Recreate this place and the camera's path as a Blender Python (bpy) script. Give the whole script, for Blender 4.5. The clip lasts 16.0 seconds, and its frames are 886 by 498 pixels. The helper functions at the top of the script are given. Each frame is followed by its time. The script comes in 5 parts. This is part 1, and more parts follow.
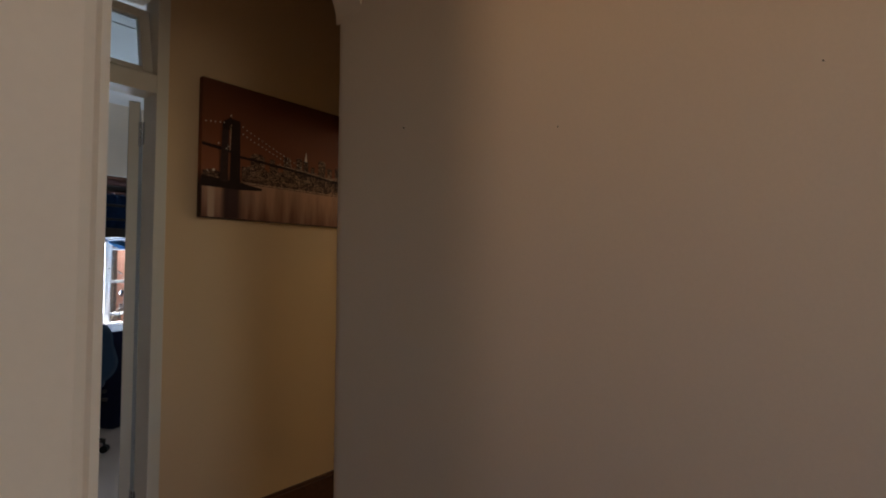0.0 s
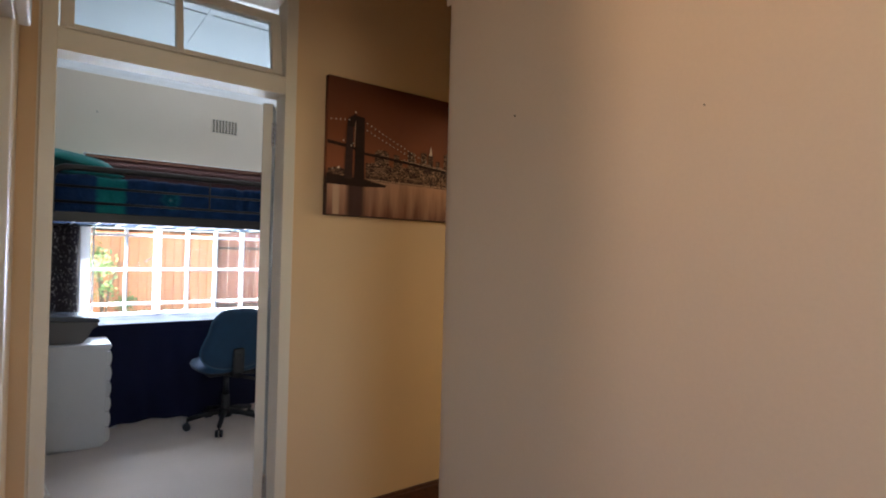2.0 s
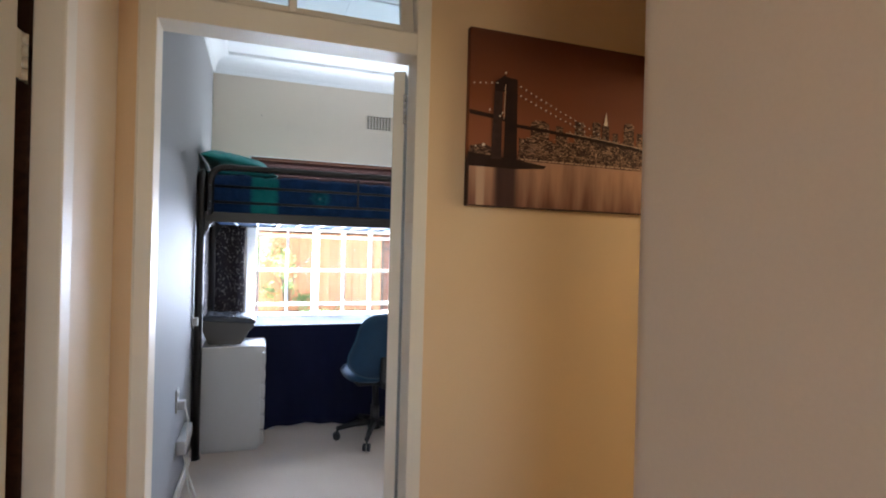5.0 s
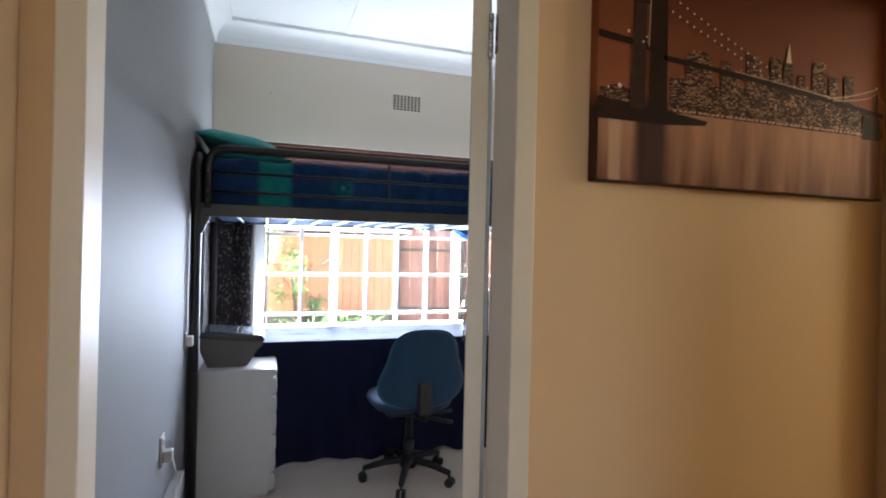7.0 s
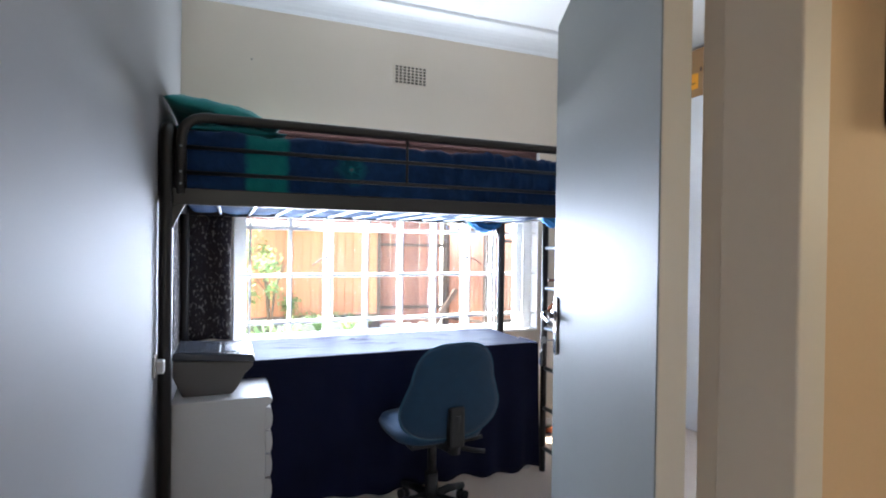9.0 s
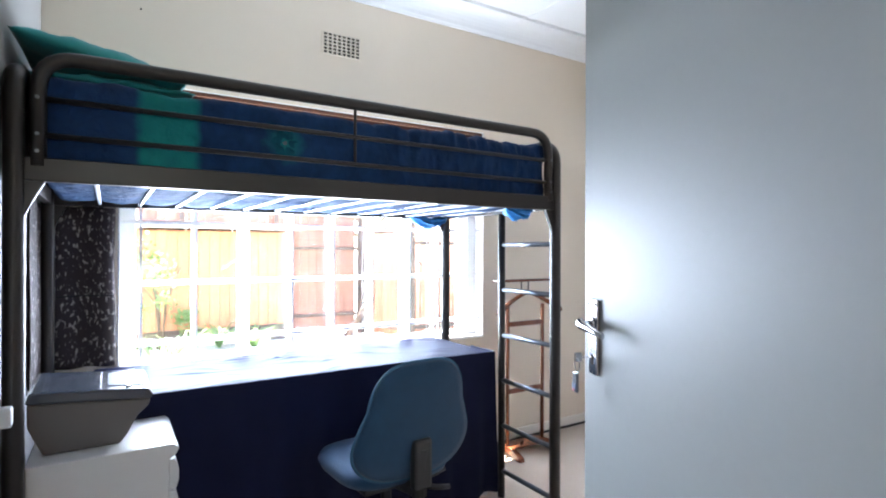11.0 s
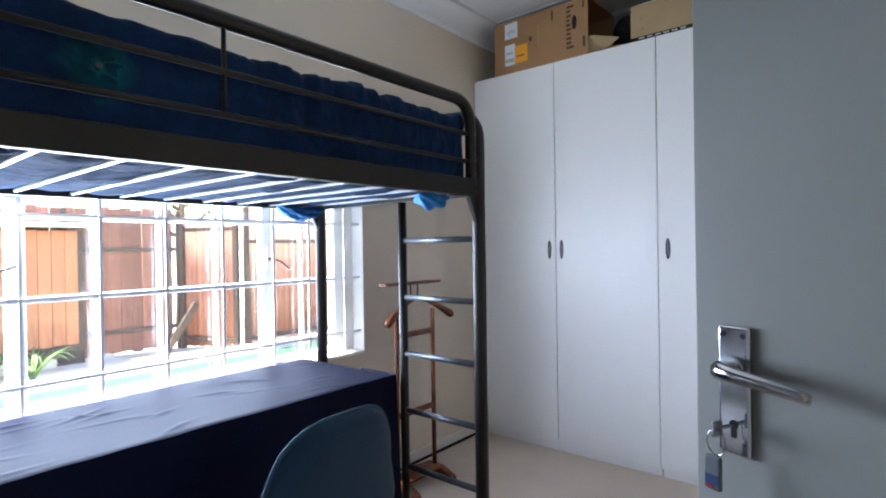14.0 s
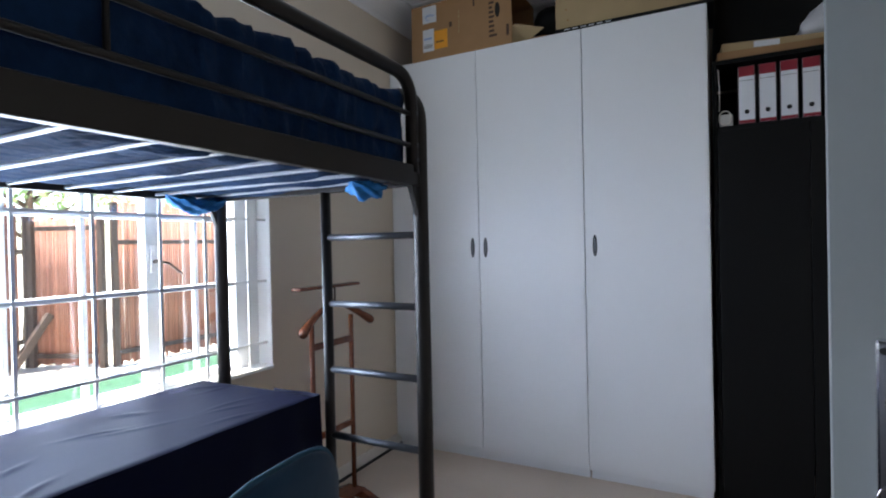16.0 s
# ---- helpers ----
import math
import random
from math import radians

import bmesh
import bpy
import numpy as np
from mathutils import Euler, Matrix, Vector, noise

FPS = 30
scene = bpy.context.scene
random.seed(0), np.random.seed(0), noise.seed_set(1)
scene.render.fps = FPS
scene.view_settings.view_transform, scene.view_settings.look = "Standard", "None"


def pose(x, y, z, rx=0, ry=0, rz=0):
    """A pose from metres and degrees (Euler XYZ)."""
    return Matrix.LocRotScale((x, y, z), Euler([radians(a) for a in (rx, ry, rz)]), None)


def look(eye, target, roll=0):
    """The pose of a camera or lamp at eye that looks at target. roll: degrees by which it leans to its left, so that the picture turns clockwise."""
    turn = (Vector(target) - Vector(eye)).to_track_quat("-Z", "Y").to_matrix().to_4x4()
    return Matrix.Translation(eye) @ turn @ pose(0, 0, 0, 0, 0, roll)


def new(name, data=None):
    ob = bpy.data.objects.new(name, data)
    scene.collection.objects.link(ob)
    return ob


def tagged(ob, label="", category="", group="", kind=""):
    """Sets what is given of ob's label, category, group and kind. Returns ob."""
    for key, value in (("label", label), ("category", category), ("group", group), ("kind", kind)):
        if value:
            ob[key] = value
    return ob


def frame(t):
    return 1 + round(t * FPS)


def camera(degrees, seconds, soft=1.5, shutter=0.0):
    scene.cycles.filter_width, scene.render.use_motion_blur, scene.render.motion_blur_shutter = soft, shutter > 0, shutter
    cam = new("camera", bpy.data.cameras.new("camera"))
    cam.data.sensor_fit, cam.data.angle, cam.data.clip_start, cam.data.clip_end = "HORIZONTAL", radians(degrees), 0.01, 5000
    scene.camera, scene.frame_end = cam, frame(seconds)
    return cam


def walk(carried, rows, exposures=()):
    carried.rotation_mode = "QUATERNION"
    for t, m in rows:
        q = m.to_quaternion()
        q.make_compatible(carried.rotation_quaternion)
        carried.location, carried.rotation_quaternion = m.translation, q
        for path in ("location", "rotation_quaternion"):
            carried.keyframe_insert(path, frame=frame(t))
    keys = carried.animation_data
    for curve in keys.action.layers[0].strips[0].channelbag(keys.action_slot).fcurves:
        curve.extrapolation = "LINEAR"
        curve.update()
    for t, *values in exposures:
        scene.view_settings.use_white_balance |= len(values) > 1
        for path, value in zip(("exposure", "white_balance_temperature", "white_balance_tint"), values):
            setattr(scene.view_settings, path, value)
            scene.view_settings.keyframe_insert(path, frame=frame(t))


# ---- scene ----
cam = camera(79.5, 16.0, soft=2.0)
METRES, EYE, TILT, LEAN, TURN = 3.76, 1.33, 0.0, 0.0, 37.6
ROWS = [
    (0.0, 0.0, 0.0, 0.0, -0.02, 1.81, -0.48),
    (0.5, 0.0204, 0.0115, 0.016, 4.92, 0.6, -1.3),
    (1.0, 0.0236, 0.0252, 0.0146, 8.75, 0.56, -1.38),
    (1.5, 0.0246, 0.0375, 0.0153, 12.28, 0.43, -1.44),
    (2.0, 0.022, 0.0534, 0.0139, 15.72, 0.36, -1.5),
    (2.5, 0.0169, 0.0778, 0.0152, 19.35, 0.24, -1.6),
    (3.0, 0.0146, 0.0995, 0.016, 22.61, 0.2, -1.62),
    (3.5, 0.0126, 0.121, 0.0174, 25.84, 0.09, -1.62),
    (4.0, 0.0104, 0.1455, 0.017, 29.42, 0.0, -1.63),
    (6.5, -0.1428, 0.2909, 0.0104, 34.32, -0.02, -1.46),
    (7.0, -0.1841, 0.3158, 0.0123, 34.11, 0.01, -1.37),
    (7.5, -0.2222, 0.3381, 0.0113, 33.94, -0.08, -1.22),
    (8.0, -0.2637, 0.3564, 0.0129, 33.47, -0.4, -1.07),
    (10.5, -0.4157, 0.451, 0.0035, 22.95, 0.1, -0.34),
    (11.0, -0.4426, 0.4719, -0.0002, 20.22, 0.1, -0.14),
    (11.5, -0.4623, 0.4938, -0.0033, 17.24, 0.12, 0.1),
    (12.0, -0.4834, 0.521, -0.0028, 14.52, 0.1, 0.26),
    (12.5, -0.4995, 0.5454, -0.0039, 11.99, 0.12, 0.39),
    (13.0, -0.5163, 0.5667, -0.0056, 9.08, 0.01, 0.57),
    (13.5, -0.5375, 0.591, -0.0015, 5.8, -0.15, 0.7),
    (14.0, -0.5615, 0.6088, 0.0003, 1.86, -0.28, 0.85),
    (14.5, -0.5765, 0.6235, -0.0023, -1.71, -0.28, 1.0),
    (15.0, -0.5876, 0.6437, -0.002, -4.5, -0.34, 1.14),
    (15.5, -0.6, 0.6647, 0.001, -7.24, -0.38, 1.19),
    (16.0, -0.6046, 0.6829, -0.0018, -9.86, -0.47, 1.25),
]
EXPOSURES = [(0.0, 2.0), (0.5, 2.4), (1.5, 3.05), (3.0, 3.65), (4.2, 3.72), (6.3, 3.5), (7.0, 3.45), (8.2, 3.2), (10.3, 4.15), (11.5, 4.15), (12.5, 3.8), (13.5, 3.3), (14.3, 2.75), (15.0, 2.3), (15.5, 2.3), (16.0, 2.4)]
walk(cam, [(t, pose(0, 0, EYE, TILT, LEAN, TURN) @ pose(METRES * x, METRES * y, METRES * z, 90 + pitch, roll, yaw)) for t, x, y, z, yaw, pitch, roll in ROWS], EXPOSURES)

# ---- world, sun, lights ----
world = bpy.data.worlds.new("world")
scene.world = world
world.use_nodes = True
wn, wl = world.node_tree.nodes, world.node_tree.links
sky = wn.new("ShaderNodeTexSky")
sky.sky_type, sky.sun_disc = "NISHITA", False
sky.sun_elevation, sky.sun_rotation = radians(74), radians(235)
wn["Background"].inputs["Strength"].default_value = 0.15
wl.new(sky.outputs["Color"], wn["Background"].inputs["Color"])

sun = new("sun", bpy.data.lights.new("sun", "SUN"))
sun.data.energy, sun.data.angle, sun.data.color = 5.0, radians(0.6), (1.0, 0.94, 0.84)
sun.matrix_world = look((-1.88, -1.32, 8), (0, 0, 0))


def area_light(name, eye, target, width, height, watts, colour):
    """An area lamp: the sky's light in a window's opening, or an added fill."""
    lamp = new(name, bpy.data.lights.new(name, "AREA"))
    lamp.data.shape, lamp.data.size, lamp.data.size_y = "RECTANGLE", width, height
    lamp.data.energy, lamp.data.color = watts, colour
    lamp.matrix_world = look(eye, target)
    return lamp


area_light("bedroom_window_light", (-5.56, 1.46, 1.25), (-4.56, 1.70, 0.82), 1.94, 0.90, 20, (0.665, 0.775, 1.0))
# Added fill lamp in front of the blind, aimed up to brighten the ceiling.
area_light("upper_pane_light", (-5.300, 1.46, 1.92), (-3.4, 1.46, 2.90), 1.9, 0.12, 2.8, (0.78, 0.88, 1.0))
# Fill for the passage; the end window it sits in is unseen and added.
area_light("passage_window_light", (2.15, 0.2, 1.7), (0, 0.2, 1.5), 1.1, 1.3, 1.15, (1.0, 0.90, 0.78))
# Unseen warm lamp, assumed from the tone edge on the passage wall.
side = area_light("side_window_light", (0.36, -1.44, 2.10), (-0.60, 1.17, 2.32), 0.30, 0.8, 0.38, (1.0, 0.58, 0.29))
side.data.spread = radians(74)     # beam narrowed to keep the lower wall darker
area_light("bathroom_window_light", (-1.3, 3.95, 1.9), (-1.6, 3.0, 1.2), 0.8, 0.8, 2.7, (1.0, 0.92, 0.72))


# ---- materials ----
def mat(name, colour, rough=0.6, metal=0.0, vary=0.06, scale=6.0, fine=90.0, bump=0.1, depth=0.002, coat=0.0, random_tone=0.0, sheen=0.0, spec=0.5):
    """A surface with stains at a large scale, grain at a fine one, and a fine relief."""
    m = bpy.data.materials.new(name)
    m.use_nodes = True
    nt = m.node_tree
    n, l = nt.nodes, nt.links
    b = n["Principled BSDF"]
    co = n.new("ShaderNodeTexCoord")
    big, small = n.new("ShaderNodeTexNoise"), n.new("ShaderNodeTexNoise")
    big.inputs["Scale"].default_value, big.inputs["Detail"].default_value = scale, 5
    small.inputs["Scale"].default_value, small.inputs["Detail"].default_value = fine, 3
    l.new(co.outputs["Object"], big.inputs["Vector"])
    l.new(co.outputs["Object"], small.inputs["Vector"])
    mix = n.new("ShaderNodeMath")
    mix.operation = "MULTIPLY_ADD"
    l.new(big.outputs["Fac"], mix.inputs[0])
    mix.inputs[1].default_value = 0.7
    half = n.new("ShaderNodeMath")
    half.operation = "MULTIPLY"
    half.inputs[1].default_value = 0.3
    l.new(small.outputs["Fac"], half.inputs[0])
    l.new(half.outputs[0], mix.inputs[2])
    ramp = n.new("ShaderNodeValToRGB")
    lo, hi = ramp.color_ramp.elements
    lo.position, hi.position = 0.25, 0.75
    lo.color = (*[max(0.0, c * (1 - vary)) for c in colour], 1)
    hi.color = (*[min(1.0, c * (1 + vary)) for c in colour], 1)
    l.new(mix.outputs[0], ramp.inputs["Fac"])
    last = ramp.outputs["Color"]
    if random_tone:
        info = n.new("ShaderNodeObjectInfo")
        hsv = n.new("ShaderNodeHueSaturation")
        rng = n.new("ShaderNodeMapRange")
        rng.inputs["To Min"].default_value, rng.inputs["To Max"].default_value = 1 - random_tone, 1 + random_tone
        l.new(info.outputs["Random"], rng.inputs["Value"])
        l.new(rng.outputs["Result"], hsv.inputs["Value"])
        l.new(last, hsv.inputs["Color"])
        last = hsv.outputs["Color"]
    l.new(last, b.inputs["Base Color"])
    rr = n.new("ShaderNodeMapRange")
    rr.inputs["To Min"].default_value, rr.inputs["To Max"].default_value = max(0.02, rough - 0.025), min(1, rough + 0.025)
    l.new(big.outputs["Fac"], rr.inputs["Value"])
    l.new(rr.outputs["Result"], b.inputs["Roughness"])
    b.inputs["Metallic"].default_value = metal
    b.inputs["Coat Weight"].default_value = coat
    b.inputs["Sheen Weight"].default_value = sheen
    b.inputs["Specular IOR Level"].default_value = spec
    if bump:
        bp = n.new("ShaderNodeBump")
        bp.inputs["Strength"].default_value, bp.inputs["Distance"].default_value = bump, depth
        l.new(small.outputs["Fac"], bp.inputs["Height"])
        l.new(bp.outputs["Normal"], b.inputs["Normal"])
    return m


def wood(name, dark, light, rough=0.4, scale=(30, 30, 2.5), random_tone=0.0, bump=0.15):
    """Wood whose grain runs along the object's z, or as the scale says."""
    m = mat(name, light, rough, bump=0, random_tone=random_tone)
    nt = m.node_tree
    n, l = nt.nodes, nt.links
    b = n["Principled BSDF"]
    ramp = [x for x in n if x.type == "VALTORGB"][0]
    ramp.color_ramp.elements[0].color, ramp.color_ramp.elements[1].color = (*dark, 1), (*light, 1)
    mp = n.new("ShaderNodeMapping")
    mp.inputs["Scale"].default_value = scale
    co = [x for x in n if x.type == "TEX_COORD"][0]
    l.new(co.outputs["Object"], mp.inputs["Vector"])
    grain = n.new("ShaderNodeTexNoise")
    grain.inputs["Scale"].default_value, grain.inputs["Detail"].default_value, grain.inputs["Distortion"].default_value = 1.6, 6, 0.6
    l.new(mp.outputs["Vector"], grain.inputs["Vector"])
    l.new(grain.outputs["Fac"], ramp.inputs["Fac"])
    bp = n.new("ShaderNodeBump")
    bp.inputs["Strength"].default_value, bp.inputs["Distance"].default_value = bump, 0.002
    l.new(grain.outputs["Fac"], bp.inputs["Height"])
    l.new(bp.outputs["Normal"], b.inputs["Normal"])
    return m


def glass(name, colour=(0.95, 0.97, 0.97)):
    m = bpy.data.materials.new(name)
    m.use_nodes = True
    n, l = m.node_tree.nodes, m.node_tree.links
    n.remove(n["Principled BSDF"])
    out = n["Material Output"]
    clear, gloss, mix, fr = n.new("ShaderNodeBsdfTransparent"), n.new("ShaderNodeBsdfGlossy"), n.new("ShaderNodeMixShader"), n.new("ShaderNodeFresnel")
    clear.inputs["Color"].default_value = (*colour, 1)
    gloss.inputs["Roughness"].default_value = 0.02
    l.new(fr.outputs[0], mix.inputs["Fac"])
    l.new(clear.outputs[0], mix.inputs[1])
    l.new(gloss.outputs[0], mix.inputs[2])
    l.new(mix.outputs[0], out.inputs["Surface"])
    return m


M_ROOM = mat("room_paint", (0.68, 0.59, 0.48), 0.45, vary=0.03, scale=1.2, fine=160, bump=0.12, depth=0.001)
# Base set far below the room paint: this wall's shade is in it.
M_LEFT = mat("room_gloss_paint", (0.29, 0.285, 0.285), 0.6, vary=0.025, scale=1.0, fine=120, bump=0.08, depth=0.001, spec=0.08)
M_HALL = mat("hall_paint", (0.69, 0.472, 0.275), 0.6, vary=0.04, scale=1.1, fine=140, bump=0.14, depth=0.0012, spec=0.25)
M_PASSAGE = mat("passage_paint", (0.73, 0.59, 0.45), 0.6, vary=0.05, scale=1.0, fine=140, bump=0.14, depth=0.0012, spec=0.25)
# Door paint darker than its own white; the leaf's shade sits in the colour.
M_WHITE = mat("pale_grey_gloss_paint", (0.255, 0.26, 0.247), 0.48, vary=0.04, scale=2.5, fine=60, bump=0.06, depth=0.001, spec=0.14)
M_FRAME = mat("cream_frame_paint", (0.72, 0.64, 0.53), 0.48, vary=0.03, scale=3, fine=70, bump=0.08, depth=0.001)
M_CEIL = mat("ceiling_board", (0.84, 0.85, 0.86), 0.38, vary=0.015, scale=1.5, bump=0.06, depth=0.001)
M_CARPET = mat("beige_carpet", (0.70, 0.57, 0.46), 0.95, vary=0.10, scale=3, fine=420, bump=0.9, depth=0.006, sheen=0.3)
M_DARKWOOD = wood("dark_wood", (0.045, 0.016, 0.009), (0.12, 0.045, 0.022), 0.35, (3, 30, 30))
M_PARQUET = wood("hall_floor_wood", (0.10, 0.05, 0.025), (0.22, 0.11, 0.055), 0.35, (3, 25, 25))
M_SKIRT = mat("white_skirting", (0.72, 0.68, 0.62), 0.35, vary=0.03)
M_BEDSTEEL = mat("grey_powder_coated_steel", (0.018, 0.0145, 0.013), 0.40, metal=0.3, vary=0.08, scale=10, fine=200, bump=0.08, depth=0.0006)
M_SLAT = mat("pale_steel_slat", (0.30, 0.33, 0.37), 0.4, metal=0.4, vary=0.06)
M_STEELRUNG = mat("grey_steel_rung", (0.13, 0.14, 0.155), 0.35, metal=0.7, vary=0.06)
M_PILLOW = mat("teal_cotton", (0.012, 0.22, 0.22), 0.8, vary=0.16, scale=14, fine=260, bump=0.25, depth=0.002, sheen=0.1)
M_TICK = mat("mattress_underside", (0.020, 0.046, 0.105), 0.9, vary=0.45, scale=9, fine=22, bump=0.9, depth=0.02, spec=0.05)
M_CLOTH = mat("navy_cloth", (0.0075, 0.009, 0.027), 0.6, vary=0.2, scale=5, fine=500, bump=0.2, depth=0.0008, sheen=0.0, spec=0.07)
M_DESKWOOD = mat("desk_frame", (0.60, 0.58, 0.55), 0.5)
M_CHAIR = mat("blue_upholstery", (0.006, 0.036, 0.080), 0.9, vary=0.16, scale=20, fine=420, bump=0.5, depth=0.002, sheen=0.12)
M_BLACKP = mat("black_plastic", (0.006, 0.006, 0.0065), 0.45, vary=0.1, fine=300, bump=0.1)
M_DRAWER = mat("white_plastic", (0.50, 0.48, 0.45), 0.35, vary=0.02, bump=0.04)
M_PRNBODY = mat("taupe_plastic", (0.075, 0.062, 0.054), 0.45, vary=0.05, fine=260, bump=0.12)
M_PRNLID = mat("dark_grey_plastic", (0.03, 0.034, 0.042), 0.22, vary=0.08, bump=0.04, coat=0.3)
M_CHROME = mat("chrome", (0.58, 0.58, 0.60), 0.13, metal=1.0, vary=0.03, bump=0.02)
M_RUST = mat("painted_hinge", (0.60, 0.56, 0.48), 0.4, metal=0.3)
M_WARD = mat("white_melamine", (0.80, 0.81, 0.82), 0.38, vary=0.012, scale=1.5, bump=0.03)
M_BLACK = mat("black_melamine", (0.005, 0.005, 0.005), 0.5, vary=0.2, scale=4, bump=0.04, spec=0.2)
M_CARD = mat("cardboard", (0.34, 0.19, 0.085), 0.8, vary=0.09, scale=8, fine=120, bump=0.15)
M_CARD2 = mat("pale_cardboard", (0.40, 0.29, 0.15), 0.8, vary=0.10, scale=8, fine=120, bump=0.15)
M_PRINT = mat("dark_print", (0.07, 0.035, 0.02), 0.7, bump=0)
M_PAPER = mat("white_label", (0.70, 0.72, 0.75), 0.5, vary=0.03, bump=0)
M_LBLUE = mat("pale_blue_ink", (0.30, 0.42, 0.65), 0.5, bump=0)
M_ORANGE = mat("orange_label", (0.85, 0.36, 0.02), 0.5, vary=0.04, bump=0)
M_RED = mat("red_print", (0.26, 0.015, 0.03), 0.5, vary=0.08)
M_MAHOG = wood("mahogany", (0.09, 0.025, 0.012), (0.22, 0.07, 0.03), 0.25, (20, 20, 3))
M_WOVEN = mat("woven_reed", (0.055, 0.016, 0.013), 0.75, vary=0.3, scale=30, fine=240, bump=0.8, depth=0.004)
M_WINFRAME = mat("white_window_paint", (0.90, 0.90, 0.89), 0.35, vary=0.03)
M_BRASS = mat("dull_bronze", (0.10, 0.085, 0.07), 0.4, metal=0.6)
M_CABLE = mat("white_cable", (0.72, 0.68, 0.60), 0.4)
M_DARK = mat("dark_hole", (0.012, 0.011, 0.010), 0.9, bump=0)
M_TILE = mat("white_glazed_tile", (0.80, 0.80, 0.80), 0.12, vary=0.02, bump=0.02, random_tone=0.03)
M_MOSAIC = mat("taupe_mosaic", (0.42, 0.33, 0.27), 0.2, vary=0.06, bump=0.02, random_tone=0.25)
M_BATHWALL = mat("bathroom_paint", (0.80, 0.68, 0.42), 0.4, vary=0.03)
M_GLASS = glass("window_glass")
M_OBSC = glass("transom_glass", (0.86, 0.92, 0.95))


# speckled curtain
def curtain_material():
    m = mat("speckled_curtain", (0.020, 0.011, 0.010), 0.8, vary=0.2, bump=0.3)
    n, l = m.node_tree.nodes, m.node_tree.links
    b = n["Principled BSDF"]
    co = [x for x in n if x.type == "TEX_COORD"][0]
    mp = n.new("ShaderNodeMapping")
    mp.inputs["Scale"].default_value = (70, 70, 42)
    l.new(co.outputs["Object"], mp.inputs["Vector"])
    sp = n.new("ShaderNodeTexNoise")
    sp.inputs["Scale"].default_value, sp.inputs["Detail"].default_value = 1.0, 4
    l.new(mp.outputs["Vector"], sp.inputs["Vector"])
    st = n.new("ShaderNodeMapRange")
    st.inputs["From Min"].default_value, st.inputs["From Max"].default_value = 0.565, 0.66
    l.new(sp.outputs["Fac"], st.inputs["Value"])
    mix = n.new("ShaderNodeMixRGB")
    ramp = [x for x in n if x.type == "VALTORGB"][0]
    l.new(st.outputs["Result"], mix.inputs["Fac"])
    l.new(ramp.outputs["Color"], mix.inputs[1])
    mix.inputs[2].default_value = (0.26, 0.23, 0.21, 1)
    l.new(mix.outputs[0], b.inputs["Base Color"])
    return m


M_CURTAIN = curtain_material()


def cover_material():
    """Blue fleece with a teal band across it, its edges and dye uneven."""
    m = mat("blue_fleece_with_teal_band", (0.0085, 0.030, 0.088), 0.85, vary=0.38, scale=11, fine=38, bump=0.7, depth=0.009, sheen=0.03, spec=0.12)
    n, l = m.node_tree.nodes, m.node_tree.links
    ramp = [x for x in n if x.type == "VALTORGB"][0]
    co = [x for x in n if x.type == "TEX_COORD"][0]
    sep, wav = n.new("ShaderNodeSeparateXYZ"), n.new("ShaderNodeTexNoise")
    l.new(co.outputs["Object"], sep.inputs[0])
    l.new(co.outputs["Object"], wav.inputs["Vector"])
    wav.inputs["Scale"].default_value, wav.inputs["Detail"].default_value = 16, 4

    def math_(op, a, b, c=None):
        k = n.new("ShaderNodeMath")
        k.operation = op
        for i, s in enumerate((a, b, c)):
            if s is None:
                continue
            if isinstance(s, (int, float)):
                k.inputs[i].default_value = s
            else:
                l.new(s, k.inputs[i])
        return k.outputs[0]

    shifted = math_("MULTIPLY_ADD", wav.outputs["Fac"], 0.045, sep.outputs["Y"])
    off = math_("ABSOLUTE", math_("SUBTRACT", shifted, 0.578), 0)
    band = n.new("ShaderNodeMapRange")
    band.interpolation_type = "SMOOTHSTEP"
    band.inputs["From Min"].default_value, band.inputs["From Max"].default_value = 0.098, 0.068
    l.new(off, band.inputs["Value"])
    round_ = n.new("ShaderNodeVectorMath")
    round_.operation = "DISTANCE"
    round_.inputs[1].default_value = (FLOWER_X, 0.915, 1.702)
    l.new(co.outputs["Object"], round_.inputs[0])
    blot = n.new("ShaderNodeMapRange")
    blot.inputs["From Min"].default_value, blot.inputs["From Max"].default_value = 0.125, 0.05
    blot.inputs["To Max"].default_value = 0.9
    l.new(math_("MULTIPLY_ADD", wav.outputs["Fac"], 0.10, round_.outputs["Value"]), blot.inputs["Value"])
    mask = math_("MAXIMUM", band.outputs["Result"], blot.outputs["Result"])
    teal = n.new("ShaderNodeMixRGB")
    teal.inputs[1].default_value, teal.inputs[2].default_value = (0.006, 0.10, 0.12, 1), (0.012, 0.20, 0.19, 1)
    l.new(wav.outputs["Fac"], teal.inputs["Fac"])
    mix = n.new("ShaderNodeMixRGB")
    l.new(mask, mix.inputs["Fac"])
    l.new(ramp.outputs["Color"], mix.inputs[1])
    l.new(teal.outputs[0], mix.inputs[2])
    l.new(mix.outputs[0], n["Principled BSDF"].inputs["Base Color"])
    return m


FLOWER_X = -4.28
M_COVER = cover_material()

